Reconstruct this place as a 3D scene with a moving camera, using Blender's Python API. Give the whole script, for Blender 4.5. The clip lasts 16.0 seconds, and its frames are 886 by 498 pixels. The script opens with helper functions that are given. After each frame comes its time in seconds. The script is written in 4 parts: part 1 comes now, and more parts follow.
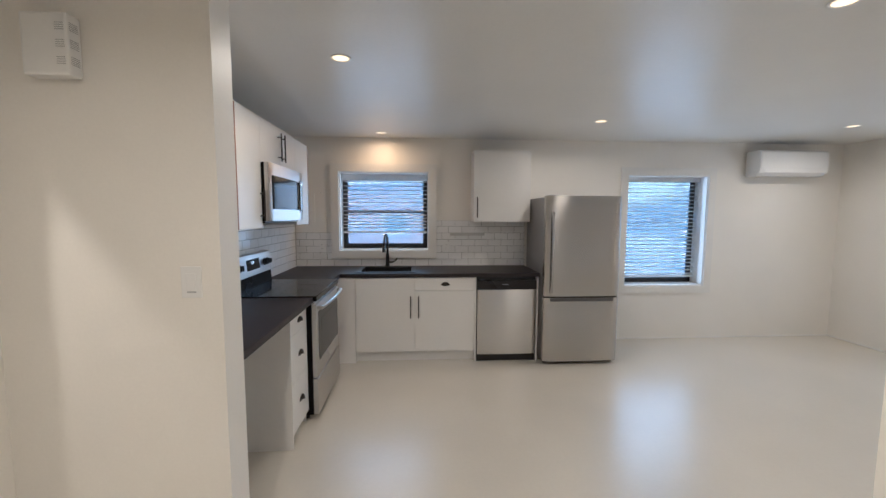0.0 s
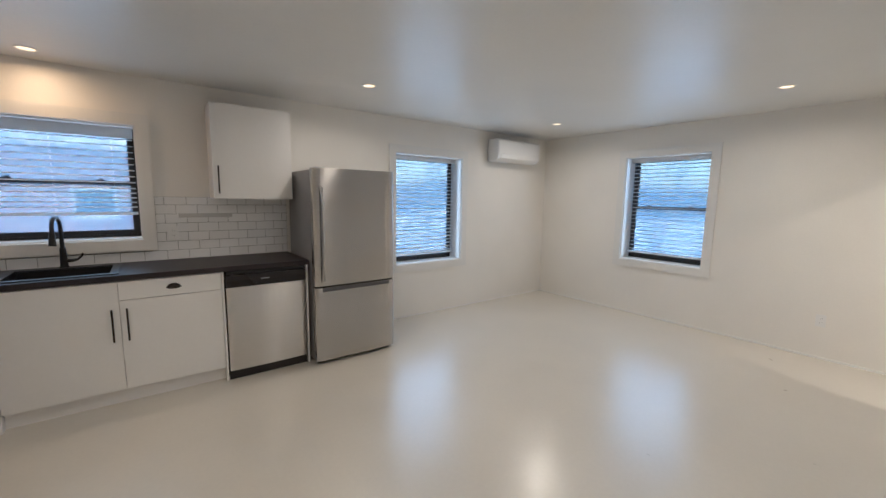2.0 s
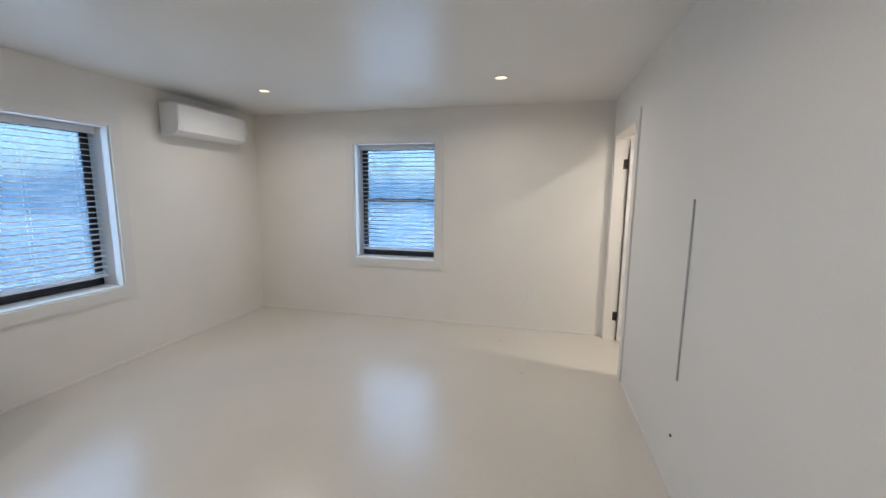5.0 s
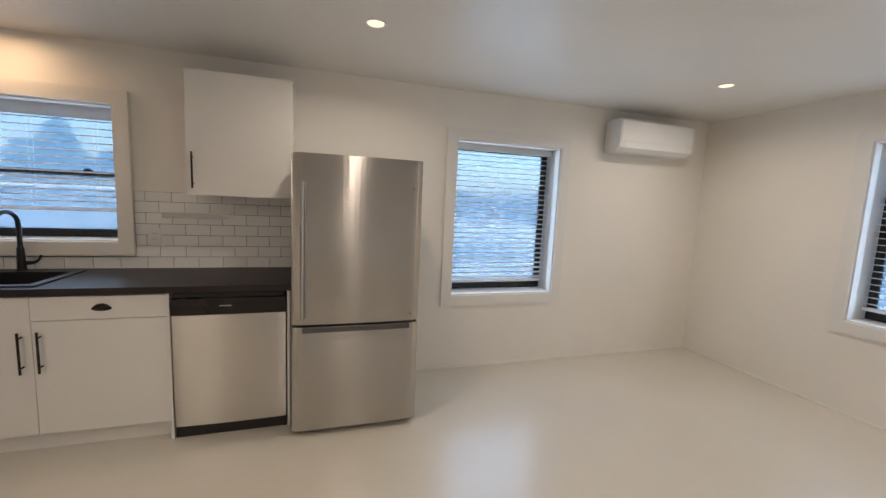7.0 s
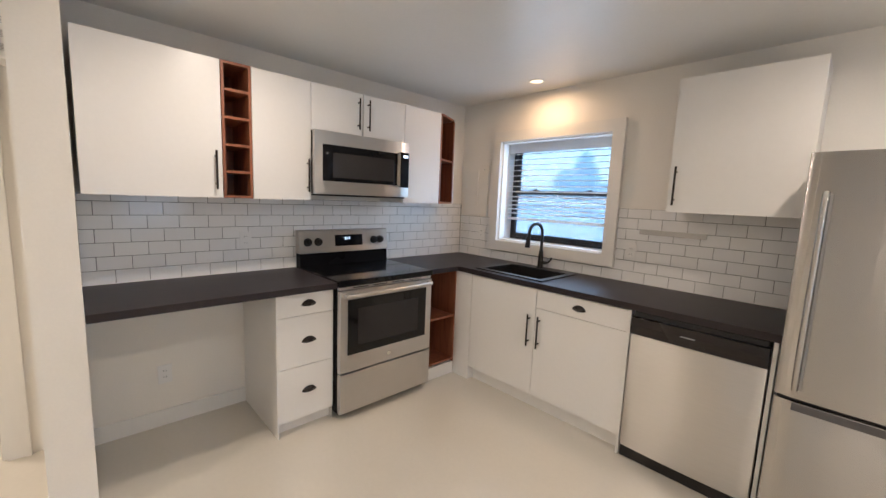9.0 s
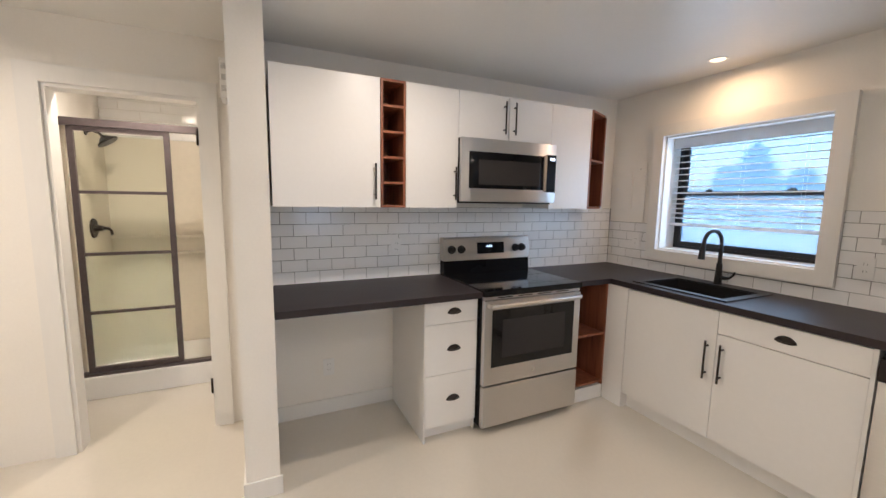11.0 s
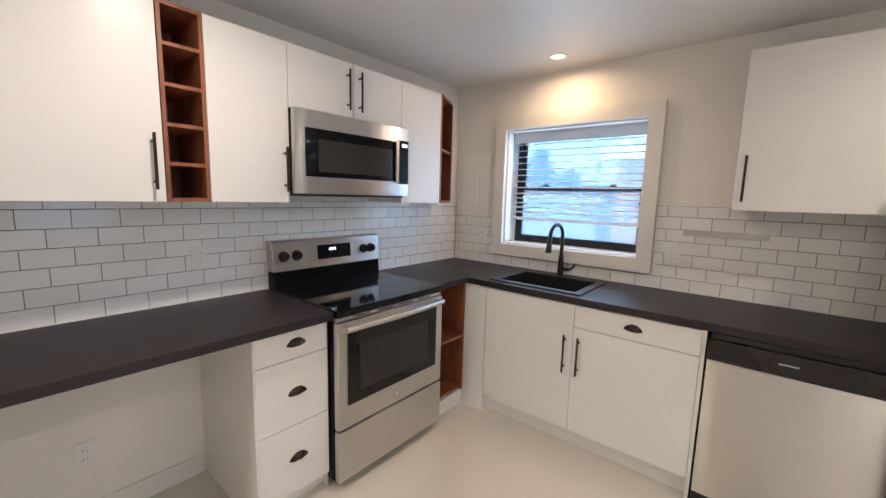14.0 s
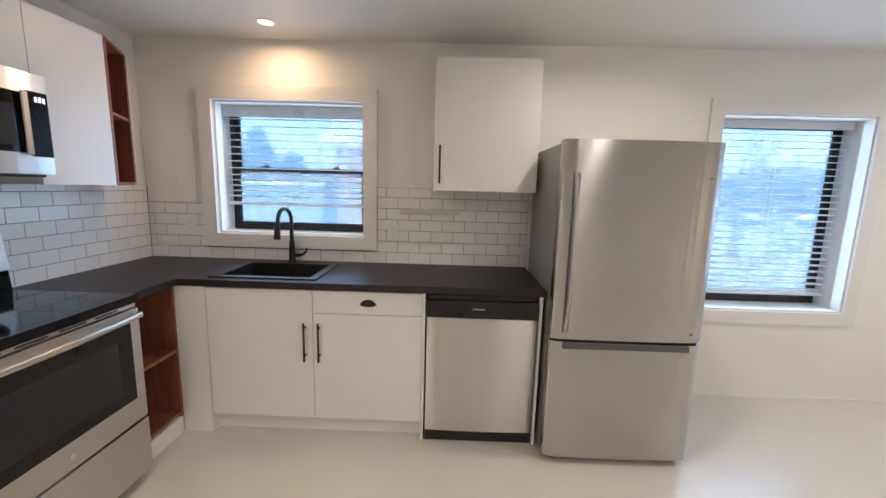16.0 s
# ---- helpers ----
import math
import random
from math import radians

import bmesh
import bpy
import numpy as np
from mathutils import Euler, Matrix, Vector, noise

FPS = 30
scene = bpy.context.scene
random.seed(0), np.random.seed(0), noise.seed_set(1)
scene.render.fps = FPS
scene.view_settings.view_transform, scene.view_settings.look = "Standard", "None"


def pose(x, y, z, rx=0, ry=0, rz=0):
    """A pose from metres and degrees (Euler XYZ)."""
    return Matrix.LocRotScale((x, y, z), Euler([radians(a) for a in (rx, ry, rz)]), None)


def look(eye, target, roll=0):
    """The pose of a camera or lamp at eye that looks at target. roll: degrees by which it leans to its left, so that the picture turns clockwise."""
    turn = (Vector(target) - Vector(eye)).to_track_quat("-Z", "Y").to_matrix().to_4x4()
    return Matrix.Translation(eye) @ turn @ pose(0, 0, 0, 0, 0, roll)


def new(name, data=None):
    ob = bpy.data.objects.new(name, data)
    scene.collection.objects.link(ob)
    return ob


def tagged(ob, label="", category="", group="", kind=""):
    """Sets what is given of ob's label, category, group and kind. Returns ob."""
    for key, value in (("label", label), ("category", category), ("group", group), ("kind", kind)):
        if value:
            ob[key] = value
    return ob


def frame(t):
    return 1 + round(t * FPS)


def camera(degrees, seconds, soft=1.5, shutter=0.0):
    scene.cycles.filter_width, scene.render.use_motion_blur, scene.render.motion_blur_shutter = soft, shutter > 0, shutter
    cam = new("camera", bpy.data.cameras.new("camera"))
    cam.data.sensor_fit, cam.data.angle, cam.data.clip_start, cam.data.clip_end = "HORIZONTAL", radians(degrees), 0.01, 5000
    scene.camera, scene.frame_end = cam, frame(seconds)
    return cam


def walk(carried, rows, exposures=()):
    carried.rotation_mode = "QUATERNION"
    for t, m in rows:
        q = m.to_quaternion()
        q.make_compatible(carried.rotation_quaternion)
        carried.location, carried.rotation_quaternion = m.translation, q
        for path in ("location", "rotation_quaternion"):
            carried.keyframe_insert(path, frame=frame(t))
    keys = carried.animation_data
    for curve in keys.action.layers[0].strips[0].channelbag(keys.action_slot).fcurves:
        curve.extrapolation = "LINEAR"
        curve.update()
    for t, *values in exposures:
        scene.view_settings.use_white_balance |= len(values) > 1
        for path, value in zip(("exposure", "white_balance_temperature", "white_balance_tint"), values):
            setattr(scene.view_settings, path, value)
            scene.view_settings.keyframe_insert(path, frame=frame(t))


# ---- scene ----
cam = camera(97.3, 16.0, soft=1.5)
PATH = [
    (0, (1.393, -4.497, 1.503), (1.518, -2.508, 1.327), 0.2),
    (0.5, (1.356, -4.369, 1.501), (1.696, -2.408, 1.295), -0.0),
    (1, (1.413, -4.221, 1.471), (2.008, -2.326, 1.239), 0.2),
    (1.5, (1.471, -4.057, 1.47), (2.36, -2.284, 1.211), 0.6),
    (2, (1.534, -3.964, 1.462), (2.737, -2.388, 1.201), 0.9),
    (2.5, (1.577, -3.781, 1.464), (3.084, -2.493, 1.207), 0.4),
    (3, (1.627, -3.655, 1.458), (3.346, -2.669, 1.186), -0.3),
    (3.5, (1.758, -3.585, 1.452), (3.583, -2.82, 1.163), -0.5),
    (3.7, (1.841, -3.557, 1.461), (3.689, -2.852, 1.169), -0.3),
    (4.7, (2.25, -3.42, 1.462), (4.206, -3.004, 1.178), 0.4),
    (5.8, (2.595, -3.309, 1.46), (4.292, -2.287, 1.179), 1.4),
    (6, (2.665, -3.31, 1.449), (4.236, -2.103, 1.181), 1.6),
    (6.5, (2.786, -3.245, 1.431), (3.926, -1.62, 1.19), 2.4),
    (7, (2.8, -3.118, 1.448), (3.392, -1.222, 1.21), 2.5),
    (7.5, (2.75, -2.996, 1.455), (2.761, -1.009, 1.226), 1.9),
    (8, (2.764, -2.932, 1.454), (2.177, -1.034, 1.224), 1.9),
    (8.5, (2.789, -2.892, 1.451), (1.703, -1.23, 1.213), 2.3),
    (9, (2.785, -2.876, 1.454), (1.348, -1.51, 1.197), 2.3),
    (9.5, (2.78, -2.87, 1.443), (1.132, -1.769, 1.177), 1.8),
    (9.7, (2.778, -2.87, 1.442), (1.081, -1.846, 1.174), 1.6),
    (10.7, (2.655, -2.9, 1.45), (0.828, -2.087, 1.2), 1.0),
    (11.8, (2.495, -2.922, 1.457), (0.813, -1.865, 1.223), 0.4),
    (12, (2.461, -2.921, 1.456), (0.799, -1.833, 1.22), 0.5),
    (12.5, (2.358, -2.889, 1.45), (0.724, -1.762, 1.203), 1.1),
    (13, (2.254, -2.83, 1.452), (0.644, -1.67, 1.199), 1.9),
    (13.5, (2.193, -2.79, 1.449), (0.681, -1.507, 1.189), 2.0),
    (14, (2.133, -2.749, 1.459), (0.872, -1.22, 1.189), 1.5),
    (14.5, (2.093, -2.71, 1.456), (1.197, -0.943, 1.185), 1.2),
    (15, (2.076, -2.69, 1.456), (1.553, -0.779, 1.179), 1.3),
    (15.5, (2.08, -2.677, 1.453), (1.846, -0.712, 1.163), 1.5),
    (16, (2.097, -2.677, 1.444), (2.066, -0.702, 1.133), 1.6),
]
EXPOSURES = [
    (0, 4.04, 5070, 10),
    (1.3, 3.98, 5090, 9.5),
    (2.4, 3.89, 5170, 10),
    (3.7, 3.85, 4960, 9),
    (6.3, 3.82, 5340, 10.5),
    (7.5, 4.11, 5690, 12.5),
    (9.0, 4.53, 5490, 12.5),
    (13.0, 4.57, 5390, 12.5),
    (15.0, 4.63, 5330, 12.5),
    (16, 4.45, 5310, 12),
]
walk(cam, [(t, look(e, g, r)) for t, e, g, r in PATH], EXPOSURES)

# ---- light ----
world = bpy.data.worlds.new("overcast_sky")
scene.world = world
world.use_nodes = True
wn = world.node_tree.nodes
sky = wn.new("ShaderNodeTexSky")
sky.sky_type = "NISHITA"
sky.sun_disc = False
sky.sun_elevation = radians(32)
sky.sun_rotation = radians(-120)
sky.air_density, sky.dust_density, sky.ozone_density = 1.1, 2.6, 1.4
wn["Background"].inputs["Strength"].default_value = 0.15
world.node_tree.links.new(sky.outputs["Color"], wn["Background"].inputs["Color"])

sun = new("sun", bpy.data.lights.new("sun", "SUN"))
sun.data.energy, sun.data.angle, sun.data.color = 0.6, radians(25), (1.0, 0.93, 0.85)
sun.matrix_world = look((0, 0, 0), (0.734, 0.424, -0.53))


# ---- materials ----
def material(name, color, rough=0.5, metal=0.0, grain=0.0, scale=30.0, bump=0.0, stretch=(1, 1, 1), blotch=0.0, spec=0.5,
             random_tone=0.0, coat=0.0, brushed=0.0, coat_rough=0.03, coat_ior=1.5, wavy=0.0):
    """A surface with fine grain, larger blotches and fine relief."""
    mat = bpy.data.materials.new(name)
    mat.use_nodes = True
    nt = mat.node_tree
    n, l = nt.nodes, nt.links
    b = n["Principled BSDF"]
    b.inputs["Roughness"].default_value = rough
    b.inputs["Metallic"].default_value = metal
    b.inputs["Specular IOR Level"].default_value = spec
    b.inputs["Coat Weight"].default_value = coat
    b.inputs["Coat Roughness"].default_value = coat_rough
    b.inputs["Coat IOR"].default_value = coat_ior
    tc = n.new("ShaderNodeTexCoord")
    mp = n.new("ShaderNodeMapping")
    mp.inputs["Scale"].default_value = stretch
    l.new(tc.outputs["Object"], mp.inputs["Vector"])
    fine = n.new("ShaderNodeTexNoise")
    fine.inputs["Scale"].default_value, fine.inputs["Detail"].default_value = scale, 6
    wide = n.new("ShaderNodeTexNoise")
    wide.inputs["Scale"].default_value, wide.inputs["Detail"].default_value = 1.7, 3
    l.new(mp.outputs[0], fine.inputs["Vector"])
    l.new(tc.outputs["Object"], wide.inputs["Vector"])
    last = None
    base = n.new("ShaderNodeRGB")
    base.outputs[0].default_value = (*color, 1)
    last = base.outputs[0]
    for tex, amount in ((fine, grain), (wide, blotch)):
        if amount:
            hsv = n.new("ShaderNodeHueSaturation")
            m = n.new("ShaderNodeMapRange")
            m.inputs["From Min"].default_value, m.inputs["From Max"].default_value = 0.3, 0.7
            m.inputs["To Min"].default_value, m.inputs["To Max"].default_value = 1 - amount, 1 + amount
            l.new(tex.outputs["Fac"], m.inputs["Value"])
            l.new(m.outputs[0], hsv.inputs["Value"])
            l.new(last, hsv.inputs["Color"])
            last = hsv.outputs[0]
    if random_tone:
        oi = n.new("ShaderNodeObjectInfo")
        m = n.new("ShaderNodeMapRange")
        m.inputs["To Min"].default_value, m.inputs["To Max"].default_value = 1 - random_tone, 1 + random_tone
        hsv = n.new("ShaderNodeHueSaturation")
        l.new(oi.outputs["Random"], m.inputs["Value"])
        l.new(m.outputs[0], hsv.inputs["Value"])
        l.new(last, hsv.inputs["Color"])
        last = hsv.outputs[0]
    l.new(last, b.inputs["Base Color"])
    rr = n.new("ShaderNodeMapRange")
    rr.inputs["To Min"].default_value, rr.inputs["To Max"].default_value = max(0.02, rough - 0.06), min(1, rough + 0.06)
    l.new(wide.outputs["Fac"], rr.inputs["Value"])
    if not brushed:
        l.new(rr.outputs[0], b.inputs["Roughness"])
    if brushed:
        tg = n.new("ShaderNodeTangent")
        tg.direction_type, tg.axis = "RADIAL", "Z"
        l.new(tg.outputs[0], b.inputs["Tangent"])
        b.inputs["Anisotropic"].default_value = brushed
        b.inputs["Anisotropic Rotation"].default_value = 0.25
    if bump:
        bp = n.new("ShaderNodeBump")
        bp.inputs["Strength"].default_value, bp.inputs["Distance"].default_value = bump, 0.002
        l.new(fine.outputs["Fac"], bp.inputs["Height"])
        l.new(bp.outputs[0], b.inputs["Normal"])
    if wavy:
        # sheet metal is never quite flat
        bp = n.new("ShaderNodeBump")
        bp.inputs["Strength"].default_value, bp.inputs["Distance"].default_value = 1.0, wavy
        wide.inputs["Scale"].default_value, wide.inputs["Detail"].default_value = 2.6, 0
        l.new(wide.outputs["Fac"], bp.inputs["Height"])
        l.new(bp.outputs[0], b.inputs["Normal"])
    return mat


WALL = material("white_wall_paint", (0.84, 0.81, 0.755), 0.5, grain=0.012, scale=90, bump=0.12, blotch=0.02)
CEIL = material("satin_ceiling_paint", (0.77, 0.76, 0.73), 0.36, grain=0.012, scale=60, bump=0.05, blotch=0.02)
FLOORM = material("pale_floor_paint", (0.66, 0.617, 0.535), 0.30, grain=0.015, scale=40, bump=0.02, blotch=0.03, coat=1.0, coat_rough=0.26, coat_ior=1.8)
TRIM = material("white_trim_paint", (0.80, 0.785, 0.75), 0.4, grain=0.01, scale=50, bump=0.05, stretch=(1, 1, 0.2))
CAB = material("white_cabinet_lacquer", (0.80, 0.782, 0.755), 0.33, grain=0.008, scale=40, blotch=0.01)
COUNTER = material("black_laminate_worktop", (0.027, 0.0205, 0.0225), 0.44, grain=0.25, scale=220, bump=0.15, blotch=0.06, spec=0.3)
STEEL = material("brushed_steel", (0.45, 0.43, 0.41), 0.24, 1.0, grain=0.03, scale=40, stretch=(0.3, 0.3, 12), brushed=1.0, wavy=0.008)
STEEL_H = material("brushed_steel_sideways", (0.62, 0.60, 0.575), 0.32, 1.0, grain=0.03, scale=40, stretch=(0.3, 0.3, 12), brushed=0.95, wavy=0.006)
FRIDGE_SIDE = material("grey_painted_steel", (0.30, 0.29, 0.285), 0.42, 0.3, grain=0.05, scale=160, bump=0.2)
STRIP = material("dull_steel_strip", (0.50, 0.49, 0.48), 0.38, 0.8, grain=0.05, scale=60)
BLACK = material("black_enamel", (0.005, 0.0045, 0.005), 0.26, grain=0.1, scale=60, spec=0.10)
BLACK_MATTE = material("matt_black_metal", (0.022, 0.02, 0.02), 0.42, 0.4, grain=0.15, scale=90)
BLACK_GLASS = material("black_glass", (0.006, 0.006, 0.007), 0.05, grain=0.05, scale=20, spec=0.2)
OVEN_GLASS = material("tinted_oven_glass", (0.006, 0.0055, 0.0055), 0.08, grain=0.05, scale=20, spec=0.36)
OVEN_INNER = material("oven_window_grey", (0.028, 0.025, 0.0245), 0.14, grain=0.05, scale=200, spec=0.3)
BRONZE = material("oil_rubbed_bronze", (0.035, 0.028, 0.025), 0.32, 0.7, grain=0.2, scale=70)
WOOD = material("reddish_brown_wood", (0.24, 0.085, 0.04), 0.45, grain=0.35, scale=26, bump=0.2, stretch=(1.2, 1.2, 0.12), blotch=0.12)
TILE = material("white_glazed_tile", (0.86, 0.855, 0.845), 0.11, grain=0.01, scale=14, bump=0.05, random_tone=0.025)
GROUT = material("dark_grey_grout", (0.10, 0.097, 0.094), 0.85, grain=0.15, scale=160, bump=0.4)
FRAME_BLACK = material("black_window_frame", (0.018, 0.018, 0.02), 0.4, grain=0.1, scale=60)
SLAT = material("white_blind_slat", (0.94, 0.94, 0.94), 0.4, grain=0.01, scale=50)
# thin vinyl lets some light through
sn, sl = SLAT.node_tree.nodes, SLAT.node_tree.links
thin = sn.new("ShaderNodeBsdfTranslucent")
thin.inputs["Color"].default_value = (0.97, 0.97, 0.98, 1)
mixed = sn.new("ShaderNodeMixShader")
mixed.inputs[0].default_value = 0.5
sl.new(sn["Principled BSDF"].outputs[0], mixed.inputs[1])
sl.new(thin.outputs[0], mixed.inputs[2])
sl.new(mixed.outputs[0], sn["Material Output"].inputs["Surface"])
PLASTIC = material("white_plastic", (0.82, 0.815, 0.80), 0.35, grain=0.01, scale=60)
PLASTIC_DIM = material("grey_plastic", (0.45, 0.45, 0.45), 0.5, grain=0.05, scale=60)
DARK_PLASTIC = material("dark_glossy_plastic", (0.016, 0.012, 0.012), 0.28, grain=0.08, scale=60, spec=0.35)
GRIP = material("shaded_grey_grip", (0.10, 0.095, 0.095), 0.4, 0.3, grain=0.06, scale=60)
RING = material("dim_printed_ring", (0.06, 0.06, 0.06), 0.2, grain=0.05, scale=60)
SHOWER_METAL = material("brown_bronze_metal", (0.10, 0.082, 0.085), 0.35, 0.5, grain=0.1, scale=60)
CREAM = material("cream_shower_wall", (0.72, 0.66, 0.55), 0.3, grain=0.02, scale=30, blotch=0.03)
CHROME = material("chrome", (0.7, 0.7, 0.7), 0.12, 1.0, grain=0.02, scale=30)
SNOW = material("old_snow", (0.78, 0.79, 0.80), 0.8, grain=0.1, scale=1.2, bump=0.5, blotch=0.1)
BARK = material("grey_bark", (0.14, 0.13, 0.13), 0.9, grain=0.3, scale=12, bump=0.6, stretch=(1, 1, 0.2))
NEEDLES = material("dark_conifer_needles", (0.09, 0.12, 0.115), 0.8, grain=0.3, scale=6)
ROOFM = material("grey_shingle_roof", (0.20, 0.20, 0.21), 0.9, grain=0.25, scale=18, bump=0.5)
CAR_PAINT = material("pale_car_paint", (0.55, 0.56, 0.58), 0.3, 0.2, grain=0.03, scale=10)
CAR_GLASS = material("dark_car_glass", (0.03, 0.035, 0.04), 0.08, grain=0.05, scale=10)
RUBBER = material("black_rubber", (0.02, 0.02, 0.02), 0.8, grain=0.2, scale=60)
RED_LENS = material("red_tail_lens", (0.45, 0.03, 0.03), 0.2, grain=0.05, scale=30)


def glass_material(name, color, rough, ior=1.45):
    mat = bpy.data.materials.new(name)
    mat.use_nodes = True
    b = mat.node_tree.nodes["Principled BSDF"]
    b.inputs["Base Color"].default_value = (*color, 1)
    b.inputs["Transmission Weight"].default_value = 1.0
    b.inputs["Roughness"].default_value = rough
    b.inputs["IOR"].default_value = ior
    return mat


def hazed_glass():
    """A window pane: tint dims the view, a translucent veil paints haze, and gloss."""
    mat = bpy.data.materials.new("dimmed_hazed_window_glass")
    mat.use_nodes = True
    n, l = mat.node_tree.nodes, mat.node_tree.links
    clear = n.new("ShaderNodeBsdfTransparent")
    clear.inputs["Color"].default_value = (0.30, 0.295, 0.272, 1)
    veil = n.new("ShaderNodeBsdfTranslucent")
    veil.inputs["Color"].default_value = (0.40, 0.62, 0.77, 1)
    gloss = n.new("ShaderNodeBsdfGlossy")
    gloss.inputs["Roughness"].default_value = 0.0
    fres = n.new("ShaderNodeFresnel")
    fres.inputs["IOR"].default_value = 1.3
    m1, m2 = n.new("ShaderNodeMixShader"), n.new("ShaderNodeMixShader")
    m1.inputs[0].default_value = 0.24
    l.new(clear.outputs[0], m1.inputs[1])
    l.new(veil.outputs[0], m1.inputs[2])
    l.new(fres.outputs[0], m2.inputs[0])
    l.new(m1.outputs[0], m2.inputs[1])
    l.new(gloss.outputs[0], m2.inputs[2])
    l.new(m2.outputs[0], n["Material Output"].inputs["Surface"])
    return mat


GLASS = hazed_glass()
FROST = glass_material("frosted_shower_glass", (0.86, 0.93, 0.86), 0.30, 1.2)
CLEAR = glass_material("misted_shower_glass", (0.90, 0.94, 0.88), 0.10, 1.2)


def glow_material(name, color, strength):
    mat = bpy.data.materials.new(name)
    mat.use_nodes = True
    b = mat.node_tree.nodes["Principled BSDF"]
    b.inputs["Base Color"].default_value = (0.9, 0.9, 0.9, 1)
    b.inputs["Emission Color"].default_value = (*color, 1)
    b.inputs["Emission Strength"].default_value = strength
    return mat


LENS = glow_material("lit_lamp_lens", (1.0, 0.63, 0.29), 0.11)
DIGITS = glow_material("lit_display_digits", (0.75, 0.9, 1.0), 0.12)


# ---- mesh helpers ----
def box(bm, x0, x1, y0, y1, z0, z1):
    m = Matrix.Translation(((x0 + x1) / 2, (y0 + y1) / 2, (z0 + z1) / 2)) @ Matrix.Diagonal((abs(x1 - x0), abs(y1 - y0), abs(z1 - z0), 1))
    return bmesh.ops.create_cube(bm, size=1, matrix=m)["verts"]


def tube(bm, a, b, r0, r1=None, seg=16):
    """A round bar from a to b."""
    a, b = Vector(a), Vector(b)
    d = b - a
    m = Matrix.Translation((a + b) / 2) @ d.to_track_quat("Z", "Y").to_matrix().to_4x4()
    return bmesh.ops.create_cone(bm, cap_ends=True, segments=seg, radius1=r0, radius2=r0 if r1 is None else r1, depth=d.length, matrix=m)["verts"]


def sweep(bm, pts, r, seg=12):
    """A round bar bent along points."""
    rings = []
    pts = [Vector(p) for p in pts]
    for i, p in enumerate(pts):
        d = (pts[min(i + 1, len(pts) - 1)] - pts[max(i - 1, 0)]).normalized()
        side = d.orthogonal().normalized() if i == 0 else (side - d * side.dot(d)).normalized()
        up = d.cross(side)
        rad = r[i] if isinstance(r, (list, tuple)) else r
        rings.append([bm.verts.new(p + rad * (math.cos(2 * math.pi * k / seg) * side + math.sin(2 * math.pi * k / seg) * up)) for k in range(seg)])
    for a, b in zip(rings, rings[1:]):
        for k in range(seg):
            bm.faces.new((a[k], a[(k + 1) % seg], b[(k + 1) % seg], b[k]))
    bm.faces.new(rings[0][::-1])
    bm.faces.new(rings[-1])


def prism(bm, outline, z0, z1, axis="z"):
    """An outline of (u, v) pairs drawn out along an axis."""
    def put(u, v, w):
        return {"z": (u, v, w), "y": (u, w, v), "x": (w, u, v)}[axis]
    lo = [bm.verts.new(put(u, v, z0)) for u, v in outline]
    hi = [bm.verts.new(put(u, v, z1)) for u, v in outline]
    bm.faces.new(lo[::-1])
    bm.faces.new(hi)
    k = len(outline)
    for i in range(k):
        bm.faces.new((lo[i], lo[(i + 1) % k], hi[(i + 1) % k], hi[i]))
    bmesh.ops.recalc_face_normals(bm, faces=bm.faces)


def part(name, bm, mat, parent=None, label="", bevel=0.0, smooth=False, segments=2):
    """Links a bmesh as one mesh object, under a thing or part where one is given."""
    if bevel:
        bmesh.ops.bevel(bm, geom=list(bm.edges), offset=bevel, segments=segments, profile=0.6, affect="EDGES", clamp_overlap=True)
    me = bpy.data.meshes.new(name)
    bm.to_mesh(me)
    bm.free()
    me.materials.append(mat)
    if smooth:
        me.polygons.foreach_set("use_smooth", [True] * len(me.polygons))
        me.set_sharp_from_angle(angle=radians(38))
    ob = new(name, me)
    if parent:
        ob.parent = parent
    if label:
        ob["label"] = label
    return ob


def slab(name, dims, mat, parent=None, label="", bevel=0.0, smooth=False):
    """A single block given by its six limits."""
    bm = bmesh.new()
    box(bm, *dims)
    return part(name, bm, mat, parent, label, bevel, smooth)


def bar(name, a, b, r, mat, parent=None, label="", seg=16):
    bm = bmesh.new()
    tube(bm, a, b, r, seg=seg)
    return part(name, bm, mat, parent, label, smooth=True)


def thing(name, label, category, group="", kind=""):
    return tagged(new(name), label, category, group, kind)


def structure(ob, label, category):
    return tagged(ob, label, category, kind="structure")


# ---- the large structure ----
H = 2.36            # ceiling height
XR = 6.54           # wall with the far window
YF = -4.065         # wall with the doors
T = 0.12


def wall(name, blocks, label):
    bm = bmesh.new()
    for d in blocks:
        box(bm, *d)
    return structure(part(name, bm, WALL), label, "wall")


structure(slab("floor", (-2.0, XR, -7.2, 0, -0.12, 0), FLOORM), "glossy pale beige painted floor", "floor")
structure(slab("ceiling", (-2.0, XR + 0.3, -7.2, 0.3, H, H + 0.15), CEIL), "satin white painted ceiling", "ceiling")


